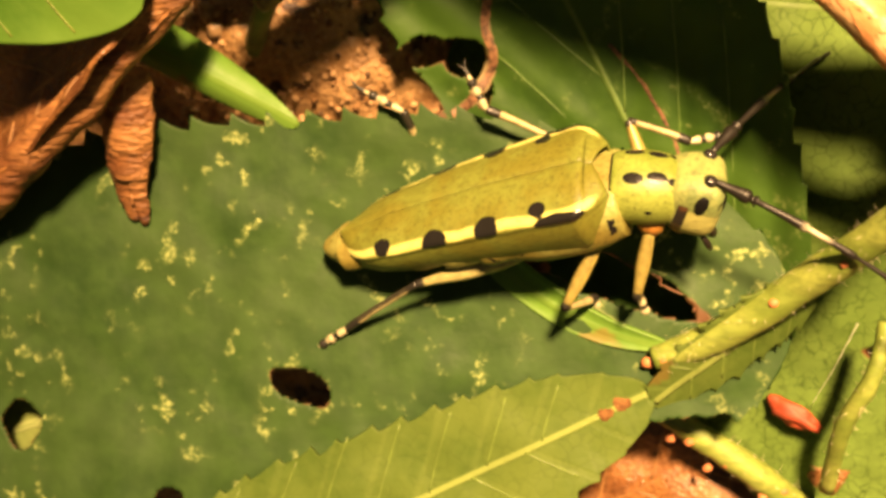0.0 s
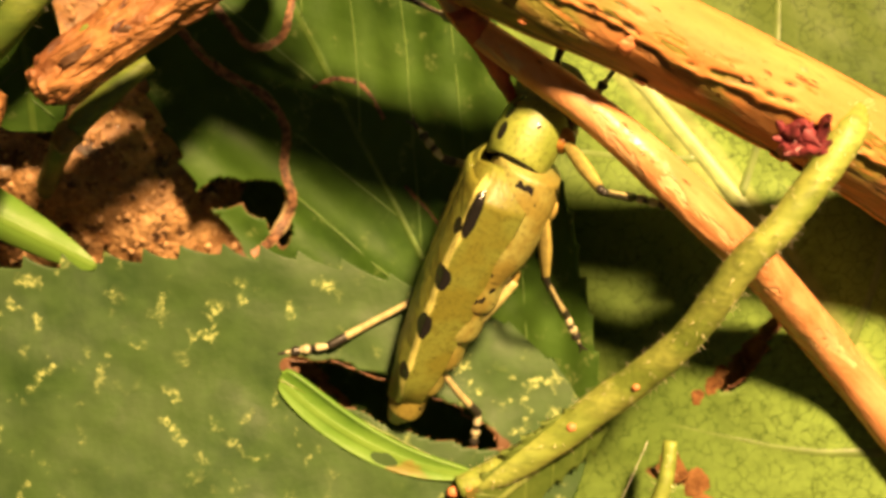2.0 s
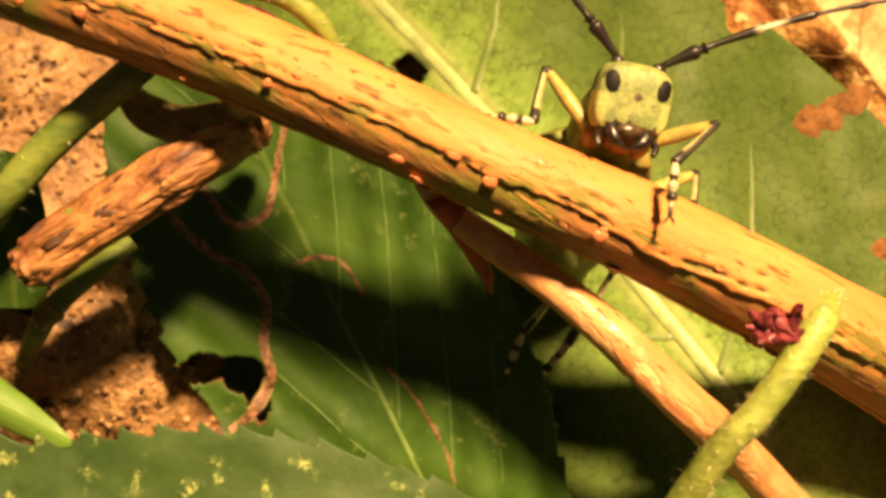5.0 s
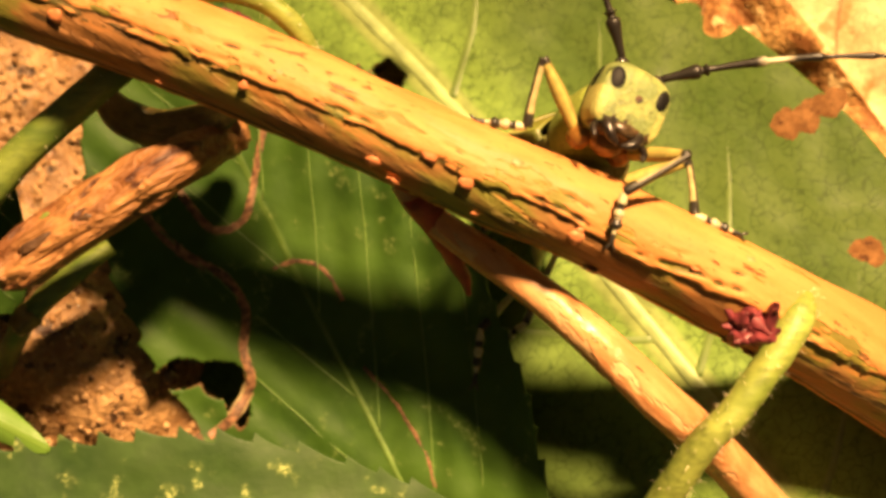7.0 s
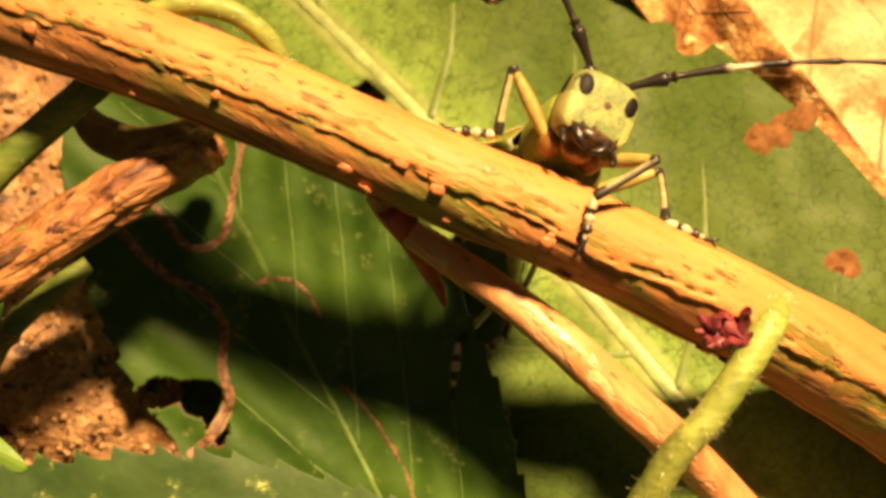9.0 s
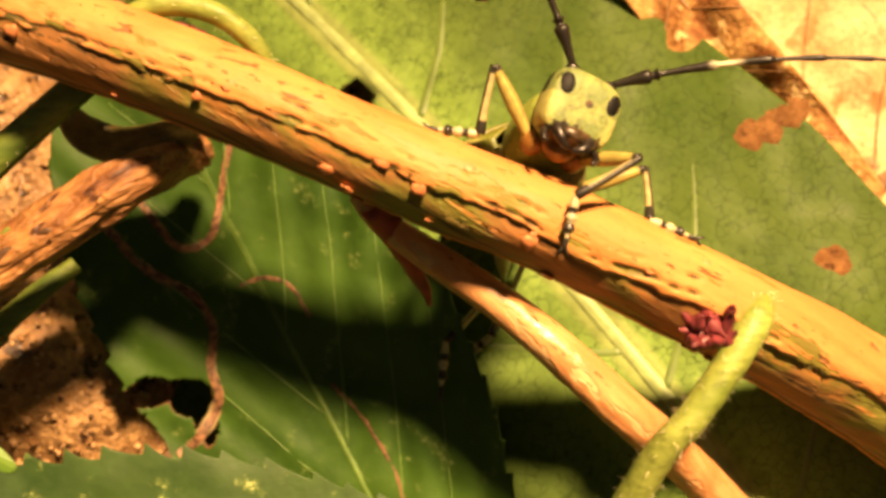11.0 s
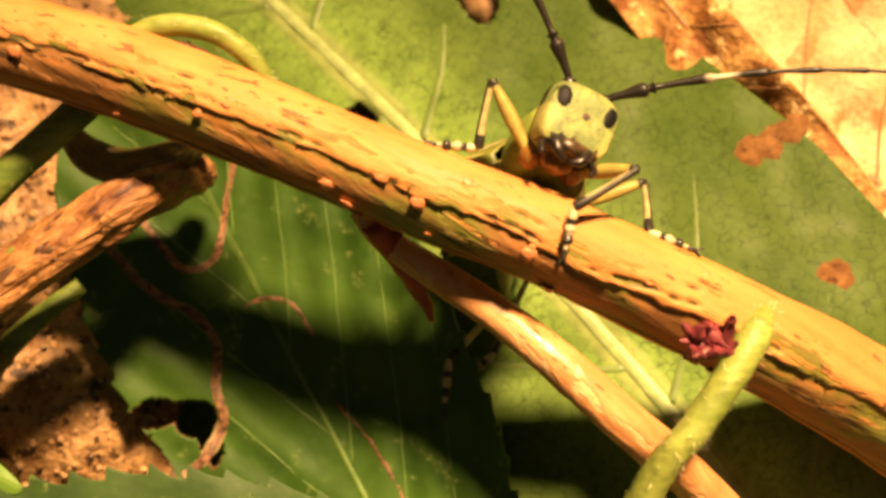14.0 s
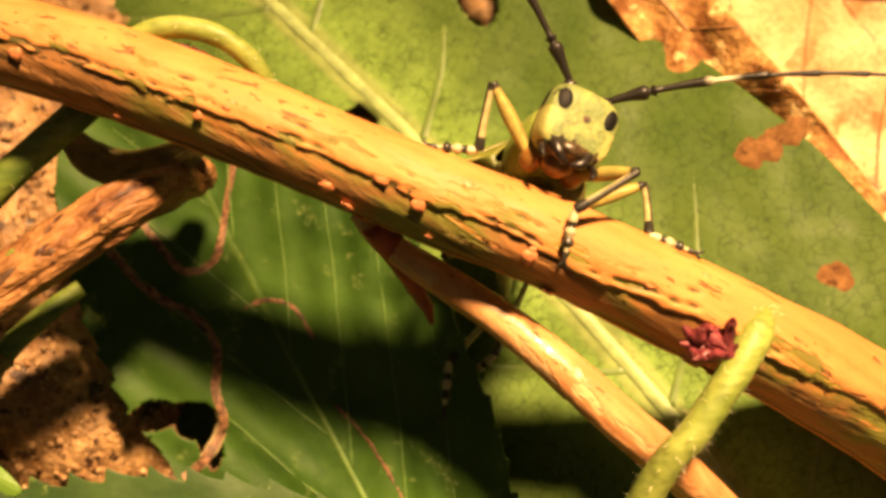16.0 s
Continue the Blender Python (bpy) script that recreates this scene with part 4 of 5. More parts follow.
M_WING = beetle_skin("beetle_wing_case", (0.140, 0.140, 0.018), (0.155, 0.183, 0.030))
M_THORAX = beetle_skin("beetle_thorax", (0.15, 0.20, 0.028), (0.23, 0.28, 0.052))
M_BELLY = beetle_skin("beetle_belly", (0.185, 0.15, 0.028), (0.26, 0.27, 0.075))


def head_skin():
    """Yellow-green down, worn through to a darker shell in places."""
    n = Nodes("beetle_head", 0.55)
    mark, stripe = n.attribute("mark"), n.attribute("stripe")
    down = n.noise(0.16, detail=4)
    big = n.noise(0.9, detail=5)
    c = n.mix(n.step(big, 0.38, 0.62), (0.25, 0.285, 0.085), (0.14, 0.19, 0.058))
    c = n.mix(n.step(n.noise(0.45, detail=4), 0.55, 0.68, 0.0, 0.6), c, (0.10, 0.115, 0.045))
    c = n.mix(n.step(down, 0.45, 0.7, 0.0, 0.5), c, (0.09, 0.11, 0.035))
    c = n.mix(n.math("MULTIPLY", n.step(stripe, 0.2, 0.7), n.step(big, 0.3, 0.5, 0.9, 0.6)), c, (0.44, 0.42, 0.13))
    c = n.mix(n.step(n.math("ADD", mark, n.math("MULTIPLY", n.math("SUBTRACT", down, 0.5), 0.6)), 0.42, 0.6), c, n.mix(n.step(big, 0.45, 0.6), (0.016, 0.012, 0.009), (0.09, 0.04, 0.014)))
    n.color(c)
    n.relief(n.math("ADD", down, n.math("MULTIPLY", big, 0.6)), 0.05, 1.0)
    return n.mat


M_HEAD = head_skin()
M_BLACK = plain_material("beetle_black", (0.018, 0.016, 0.015), 0.25, 0.3, 0.4, 0.01)
M_EYE = plain_material("beetle_eye", (0.005, 0.0045, 0.004), 0.6, 0.12, 0.4, 0.008)
M_EYE.node_tree.nodes["Principled BSDF"].inputs["Specular IOR Level"].default_value = 0.2
M_AMBER = plain_material("beetle_amber", (0.25, 0.115, 0.022), 0.3, 0.5, 0.4, 0.02)
M_HIP = plain_material("beetle_hip", (0.30, 0.22, 0.055), 0.4, 0.5, 0.4, 0.02)
M_LIP = plain_material("beetle_lip", (0.045, 0.028, 0.013), 0.32, 0.3, 0.8, 0.04)
M_JAW = plain_material("beetle_jaw", (0.014, 0.010, 0.008), 0.28, 0.3, 0.6, 0.03)


def banded(name, dark, light, lines, edge=0.0):
    """Leg or feeler colour by the place along it: lines are (from, to) shares that are dark; edge: how dark a stripe its outer side carries."""
    n = Nodes(name, 0.38)
    s = n.attribute("along")
    c = n.mix(n.step(n.noise(0.35), 0.3, 0.7), light, tuple(x * 0.65 for x in light))
    if edge:
        c = n.mix(n.step(n.math("ADD", n.attribute("outer"), n.math("MULTIPLY", n.noise(0.4), 0.4)), 0.62, 0.82, 0.0, edge), c, dark)
    for a, b in lines:
        k = n.math("MULTIPLY", n.step(s, a - 0.02, a + 0.02), n.step(s, b - 0.02, b + 0.02, 1.0, 0.0))
        c = n.mix(k, c, dark)
    n.color(c)
    n.relief(n.noise(0.15), 0.02, 0.6)
    return n.mat


PALE_LEG, DARK_LEG = (0.42, 0.36, 0.17), (0.02, 0.018, 0.014)
M_FEMUR = banded("beetle_femur", DARK_LEG, (0.40, 0.33, 0.085), [(0.92, 1.2)], 0.35)
M_THIGH = banded("beetle_hind_thigh", DARK_LEG, (0.44, 0.40, 0.15), [(0.93, 1.2)], 0.25)
M_TIBIA = banded("beetle_tibia", DARK_LEG, PALE_LEG, [(-0.2, 0.12), (0.80, 1.2)], 0.95)
M_TARSUS = banded("beetle_tarsus", DARK_LEG, (0.52, 0.47, 0.28), [(0.22, 0.34), (0.52, 0.70), (0.80, 1.2)])
M_FEELER = banded("beetle_feeler", (0.014, 0.012, 0.010), (0.60, 0.55, 0.38), [(-0.2, 0.235), (0.29, 1.2)])
M_FEELER.node_tree.nodes["Principled BSDF"].inputs["Specular IOR Level"].default_value = 0.3


def elytron_mesh(side):
    """One wing case: a flat back, a ridge with black marks, and a steep flank."""
    rows, cols = 110, 44
    verts, mark, stripe = [], [], []
    marks = [(-1.35, 1.03, 1.0, 0.12), (-2.15, 0.80, 0.36, 0.13), (-4.3, 0.94, 0.50, 0.21), (-6.6, 0.96, 0.56, 0.19), (-9.0, 0.86, 0.40, 0.16)]
    for i in range(rows + 1):
        s = i / rows
        x = 0.35 - 11.6 * s
        half = 2.25 * (1 - 0.42 * s**1.6) * min(1, (0.12 + s * 9) ** 0.35) * max(0.0, 1 - max(0, (s - 0.80) / 0.2) ** 2.6) ** 0.6
        top = 1.55 - 0.9 * s**2 - 0.25 * max(0, 0.08 - s) / 0.08
        low = -0.55 - 0.05 * s
        ridge = top - 0.38 - 0.1 * s
        for j in range(cols + 1):
            v = 2.0 * j / cols
            if v <= 1:
                y = half * v
                z = top - (top - ridge) * v**2.6 - 0.06 * math.exp(-((v / 0.06) ** 2))
            else:
                q = v - 1
                y = half * (1 + 0.05 * math.sin(math.pi * q) - 0.10 * q)
                z = ridge + (low - ridge) * q
            if 0.85 < v < 1.15:
                y += 0.06 * (1 - abs(v - 1) / 0.15)
            if s > 0.8:
                z = z * (1 - 0.25 * (s - 0.8) / 0.2)
            z += 0.05 * wobble((x, y, 0), 1.2, 2) + 0.02 * wobble((x, y, z), 0.35, 3)
            x2 = x - (0.45 * (1 - min(v, 1)) * (1 - s) if s < 0.06 else 0)
            verts.append((x2, side * y, z))
            d = min(math.hypot((x - a) / rx, (v - b) / rv) for a, b, rx, rv in marks)
            if 0.0 < v < 0.04:
                d = min(d, 1.25)
            mark.append(max(0, min(1, 1.5 - d + 0.15 * wobble((x, v * 3, 0), 0.4, 5))))
            band = 1 - abs(v - 0.93 - 0.05 * wobble((x, 0, 0), 1.0, 7)) / 0.13
            stripe.append(max(0, min(1, band)) * (1 if s > 0.05 else s / 0.05))
    faces = grid_faces(rows + 1, cols + 1)
    if side > 0:
        faces = [f[::-1] for f in faces]
    verts = [(1.12 * x, 1.2 * y, 1.22 * z) for x, y, z in verts]
    return mesh_of("wing_case", verts, faces, M_WING, {"mark": mark, "stripe": stripe})


def ring_mesh(name, material, stations, sides=48, marks=None, stripe=None, power=2.0):
    """Rounded body piece: stations are (x, half width, top, bottom)."""
    line = spline(stations, 8)
    verts, mk, st = [], [], []
    for x, half, top, low in line:
        mid, tall = (top + low) / 2, (top - low) / 2
        for k in range(sides):
            a = 2 * math.pi * k / sides
            c, s = math.cos(a), math.sin(a)
            p = 2 / power
            y, z = half * math.copysign(abs(c) ** p, c), mid + tall * math.copysign(abs(s) ** p, s)
            verts.append((x, y, z))
            mk.append(marks(x, y, z, a) if marks else 0)
            st.append(stripe(x, y, z, a) if stripe else 0)
    n = len(line)
    faces = grid_faces(n, sides, True) + [tuple(range(sides - 1, -1, -1)), tuple(range((n - 1) * sides, n * sides))]
    return mesh_of(name, verts, faces, material, {"mark": mk, "stripe": st})


def near(p, spots, soft=0.5):
    d = min(math.dist((0.6 * p[0], p[1], p[2]), (0.6 * q[0], q[1], q[2])) / r for *q, r in spots)
    return max(0, min(1, 1 + soft - d))


def limb_mesh(name, material, length, stations, bend=0.0, sides=14, claws=False):
    """A leg piece along +x; stations are (share, radius)."""
    pts = [(s * length, 0, bend * length * 4 * s * (1 - s), r) for s, r in stations]
    line = spline(pts, 5)
    verts, faces, where = tube_data(line, [max(0.02, p[3]) for p in line], sides)
    along = [line[i][0] / length for i, a in where]
    outer = [math.sin(a) for i, a in where]
    if claws:
        for sy in (-1, 1):
            k = len(verts)
            cl, cf, cw = tube_data(spline([(length * 0.96, 0, 0, 0.07), (length * 1.08, sy * 0.16, 0.02, 0.05), (length * 1.13, sy * 0.22, -0.10, 0.02)], 4), [0.07, 0.065, 0.06, 0.055, 0.05, 0.04, 0.035, 0.03, 0.02], 8)
            verts += cl
            faces += [tuple(q + k for q in f) for f in cf]
            along += [1.0] * len(cl)
            outer += [0.0] * len(cl)
    return mesh_of(name, verts, faces, material, {"along": along, "outer": outer})


def feeler_mesh(side):
    """A long jointed feeler along +x that droops to its end."""
    joints = [0, 1.75, 2.05, 4.4, 6.6, 8.6, 10.4, 12.1, 13.7, 15.2, 16.6, 18.0]
    thick = [0.2, 0.24, 0.19, 0.16, 0.125, 0.11, 0.095, 0.075, 0.07, 0.06, 0.055, 0.03]
    pts = []
    for k, (a, b) in enumerate(zip(joints, joints[1:])):
        for f, swell in ((0.02, 0.72), (0.5, 0.85), (0.9, 1.12)):
            x = a + (b - a) * f
            pts.append((x, -side * 0.0032 * x * x, 0.02 * x - 0.015 * x * x, (thick[k] if k else (0.19 + 0.10 * f)) * swell))
    line = spline(pts, 3)
    verts, faces, where = tube_data(line, [p[3] for p in line], 12)
    return mesh_of("feeler", verts, faces, M_FEELER, {"along": [line[i][0] / 18.0 for i, a in where]})


LEGS = {  # hip in the body's space, femur, tibia, tarsus
    "front_right": ((2.1, -1.0, -1.15), 3.4, 2.8, 2.1),
    "front_left": ((2.1, 1.0, -1.15), 3.3, 2.9, 2.1),
    "middle_right": ((-0.8, -1.5, -1.7), 3.3, 3.3, 2.2),
    "middle_left": ((-0.8, 1.5, -1.7), 3.3, 3.3, 2.2),
    "hind_right": ((-4.3, -1.1, -2.0), 5.2, 4.8, 2.6),
    "hind_left": ((-4.3, 1.1, -2.0), 5.2, 4.8, 2.6),
}
NECK, HEAD_AT = Vector((0.2, 0, 0.1)), Vector((2.9, 0, 0.12))


def build_beetle():
    beetle = thing("longhorn_beetle", Matrix(), "yellow-green longhorn beetle with rows of black spots", "beetle")
    limbs = {"beetle": beetle}
    for side in (1, -1):
        case = part("wing_case", elytron_mesh(side), beetle, "olive-yellow wing case with black spots on a pale stripe")
        sol = case.modifiers.new("thickness", "SOLIDIFY")
        sol.thickness, sol.offset = 0.09 * MM, -1
    rings = [(0.6, 1.75, 0.9, -1.5), (-0.6, 2.05, 1.0, -1.75), (-2.6, 2.1, 0.9, -1.75)]

    def seams(x, y, z, a):
        """Dark joints between the belly's rings and the plates of the chest, with scattered smudges."""
        u, v = x / 1.13, y / 1.17
        if z > 0.2:
            return 0
        m = 0
        if u < -3.4:
            m = max(0.62 - abs(u + k) / 0.5 for k in (3.75, 5.28, 6.78, 8.28, 9.78))
        else:
            for line in (abs(u + 3.45 - 0.35 * abs(v)), 0.8 * abs(v), abs(u + 1.5 + 0.5 * abs(v)), 0.9 * abs(abs(v) - 1.55 - 0.1 * u)):
                m = max(m, 0.58 - line / 0.55)
        smudge = wobble((x, y, z), 0.55, 4) + 0.5 * wobble((x, y, z), 0.2, 8)
        return max(m, 1.4 * (smudge - 0.1)) if m < 0.3 else m * (0.8 + 0.4 * wobble((x, y, z), 0.5, 2))

    belly = rings[:]
    for k in range(5):
        x0, f = -3.9 - 1.5 * k, 1 - 0.055 * k - 0.012 * k * k
        belly += [(x0, 2.0 * f, 0.7 * f, -1.42 * f), (x0 - 1.0, 1.98 * f, 0.7 * f, -1.5 * f), (x0 - 1.38, 1.9 * f, 0.7 * f, -1.40 * f)]
    belly += [(-11.5, 0.85, 0.4, -0.7), (-12.1, 0.4, 0.2, -0.45), (-12.3, 0.08, 0.0, -0.2)]
    belly = [(1.13 * x, 1.17 * y, 1.15 * a, 1.25 * b) for x, y, a, b in belly]
    part("abdomen", ring_mesh("abdomen", M_BELLY, belly, 96, lambda *p: max(0, min(1, seams(*p))), power=2.4), beetle, "yellow ringed abdomen")

    spots = [(0.95, 0.78, 1.36, 0.27), (0.95, -0.78, 1.36, 0.27), (1.95, 0.7, 1.45, 0.27), (1.95, -0.7, 1.45, 0.27), (2.65, 0.75, 1.25, 0.17), (2.65, -0.75, 1.25, 0.17), (1.7, 1.6, 0.2, 0.12), (1.7, -1.6, 0.2, 0.12)]
    chest = ring_mesh("thorax", M_THORAX, [(0.0, 1.42, 1.25, -1.15), (0.25, 1.52, 1.38, -1.3), (0.9, 1.62, 1.52, -1.4), (1.7, 1.64, 1.55, -1.4), (2.5, 1.5, 1.45, -1.3), (2.8, 1.36, 1.3, -1.2), (2.95, 1.2, 1.1, -1.0)], 64,
                      lambda x, y, z, a: max(near((x, y, z), spots), 0.9 if x < 0.06 or x > 2.92 else 0), lambda x, y, z, a: 0.0, 2.2)
    limbs["thorax"] = part("thorax", chest, beetle, "green thorax with black dots")
    for sy in (1, -1):
        hip = part("hip", lump_mesh("hip", (0.62, 0.5, 0.55), M_AMBER, 0.12), limbs["thorax"], "amber hip joint")
        hip.matrix_local = pose(1.9 * MM, sy * 0.95 * MM, -1.15 * MM)

    def face(x, y, z, a):
        m = near((x, y, z), [(1.8, 0.05, 0.2, 0.17), (1.75, -0.3, -0.45, 0.07), (1.75, 0.35, -0.55, 0.06), (1.75, 0.05, -0.62, 0.09), (1.75, 0.6, -0.35, 0.05), (1.75, -0.15, 0.75, 0.03)])
        if x > 0.9 and z < -0.7:
            m = max(m, 0.5 + 1.6 * (-0.85 - z) + 0.5 * wobble((x, y, z), 0.3, 3) - 1.4 * max(0, abs(y) - 0.8))
        if -0.1 < x < 0.32 and abs(y) > 0.95 and -1.3 < z < 0.35:
            m = 0.9
        return max(0, min(1, m))

    def cheeks(x, y, z, a):
        return max(0, min(1.0, (abs(y) - 0.95) * 3)) if x > 0.4 and -1.2 < z < 0.2 else 0

    head = ring_mesh("head", M_HEAD, [(-0.5, 1.2, 1.05, -1.0), (-0.2, 1.36, 1.3, -1.3), (0.5, 1.52, 1.52, -1.5), (1.15, 1.56, 1.52, -1.5), (1.5, 1.52, 1.42, -1.42), (1.70, 1.38, 1.24, -1.26), (1.84, 0.9, 0.85, -0.9), (1.88, 0.1, 0.1, -0.2)], 96, face, cheeks, 3.4)
    limbs["head"] = part("head", head, beetle, "pale green downy head")
    for sy in (1, -1):
        eye = part("eye", lump_mesh("eye", (0.46, 0.25, 0.64), M_EYE, 0.0, 1, 3), limbs["head"], "dull black oval eye")
        eye.matrix_local = pose(1.58 * MM, sy * 1.08 * MM, 0.50 * MM, 0, 0, sy * -66)
        eye = part("eye_lobe", lump_mesh("eye_lobe", (0.46, 0.17, 0.66), M_EYE, 0.0, 1, 3), limbs["head"], "black upper eye lobe")
        eye.matrix_local = pose(0.85 * MM, sy * 1.40 * MM, 0.4 * MM)
        jaw = part("mandible", tube_mesh("mandible", [(1.5, sy * 0.78, -0.95, 0.2), (1.8, sy * 0.72, -1.25, 0.25), (1.98, sy * 0.46, -1.62, 0.21), (1.95, sy * 0.06, -1.82, 0.08)], M_JAW, 6, 12), limbs["head"], "glossy dark brown mandible")
        part("palp", tube_mesh("palp", [(1.4, sy * 1.05, -1.3, 0.13), (1.75, sy * 1.22, -1.6, 0.15), (2.0, sy * 1.1, -1.95, 0.11)], M_JAW, 5, 9), limbs["head"], "short dark palp")
        part("socket", lump_mesh("socket", (0.32, 0.32, 0.26), M_BLACK, 0.1, 1, 2), limbs["head"], "black feeler socket", pose(0.95 * MM, sy * 0.85 * MM, 1.46 * MM))
        limbs["feeler_left" if sy > 0 else "feeler_right"] = part("feeler", feeler_mesh(sy), limbs["head"], "long black feeler with a white band")
    part("lip", lump_mesh("lip", (0.30, 0.55, 0.30), M_LIP, 0.12, 1, 3), limbs["head"], "dark amber upper lip", pose(1.72 * MM, 0, -1.15 * MM))
    part("throat", lump_mesh("throat", (0.6, 0.7, 0.6), M_AMBER, 0.15, 1, 3), limbs["head"], "amber brown throat", pose(0.5 * MM, 0, -1.55 * MM))
    for x, z in ((-0.8, -1.95), (-4.3, -1.8)):
        for sy in (1, -1):
            part("hip", lump_mesh("hip", (0.6, 0.42, 0.36), M_HIP, 0.15), beetle, "yellow hip joint", pose(x * MM, sy * 0.8 * MM, z * MM))
    for key, (hip, a, b, c) in LEGS.items():
        big = 1.3 if "hind" in key else 1.0
        limbs[key + "_femur"] = part("femur", limb_mesh("femur", M_THIGH if "hind" in key else M_FEMUR, a, [(0, 0.2), (0.2, 0.27 * big), (0.55, 0.31 * big), (0.85, 0.22), (1.0, 0.19)]), beetle, "yellow thigh with a black knee")
        limbs[key + "_tibia"] = part("tibia", limb_mesh("tibia", M_TIBIA, b, [(0, 0.17), (0.15, 0.16), (0.6, 0.17), (0.9, 0.22), (1.0, 0.2)], 0.02), beetle, "black and cream shin")
        limbs[key + "_tarsus"] = part("tarsus", limb_mesh("tarsus", M_TARSUS, c, [(0, 0.12), (0.2, 0.20), (0.3, 0.15), (0.42, 0.23), (0.52, 0.16), (0.64, 0.25), (0.74, 0.1), (0.9, 0.11), (1.0, 0.1)], 0.0, 12, True), beetle, "banded foot with two claws")
    return limbs


BEETLE = build_beetle()


# ---- what moves ----
def blend(rows, t):
    """Smooth value of timed rows of numbers at t."""
    if t <= rows[0][0]:
        return np.array(rows[0][1], float)
    for (t0, a), (t1, b) in zip(rows, rows[1:]):
        if t <= t1:
            k = (t - t0) / (t1 - t0)
            k = k * k * (3 - 2 * k) if t1 - t0 > 0.7 else k
            return np.array(a, float) * (1 - k) + np.array(b, float) * k
    return np.array(rows[-1][1], float)


# seconds; shoulder in u, v, w; the way from tail to shoulder; the way its back faces
BODY = [
    (0.0, (-4.8, -12.9, 21.6), (12.8, 3.7, 1.2), (-0.1, 0.84, 0.50)),
    (0.3, (-2.9, -12.1, 21.7), (12.0, 4.8, 0.8), (-0.2, 0.82, 0.48)),
    (0.6, (-1.4, -11.1, 21.9), (11.0, 6.5, 0.6), (-0.38, 0.82, 0.34)),
    (1.0, (-1.0, -9.5, 21.8), (10.4, 8.9, 0.9), (-0.64, 0.74, 0.08)),
    (1.5, (-0.6, -7.1, 21.9), (6.2, 10.0, 3.8), (-0.87, 0.44, 0.2)),
    (2.0, (-0.5, -6.0, 22.0), (4.6, 10.8, 2.6), (-0.93, 0.28, 0.08)),
    (2.2, (-0.1, -5.2, 21.8), (4.0, 11.0, 2.5), (-0.90, 0.2, -0.2)),
    (2.4, (0.5, -4.2, 21.6), (3.0, 11.3, 2.5), (-0.62, 0.1, -0.74)),
    (2.7, (0.9, -2.7, 21.4), (1.5, 11.6, 2.5), (-0.48, 0.0, -0.86)),
    (3.0, (1.3, 0.2, 21.4), (-0.4, 11.4, 2.0), (-0.25, 0.0, -0.97)),
    (3.3, (2.2, 1.2, 21.6), (-0.3, 10.8, 4.6), (-0.05, 0.1, -1.0)),
    (3.6, (3.1, 2.3, 22.0), (0.6, 9.2, 7.8), (0.0, 0.3, -1.0)),
    (3.9, (3.8, 2.8, 22.3), (0.9, 8.6, 8.4), (0.05, 0.45, -0.9)),
    (4.2, (3.3, 2.6, 22.3), (0.2, 9.0, 8.0), (0.0, 0.6, -0.8)),
    (5.2, (3.7, 2.7, 22.6), (0.8, 5.5, 10.8), (-0.2, 0.85, -0.45)),
    (6.3, (3.7, 3.0, 22.9), (1.6, 2.6, 12.0), (-0.30, 0.95, -0.2)),
    (16.0, (3.7, 3.0, 22.9), (1.6, 2.6, 12.0), (-0.30, 0.95, -0.2)),
]
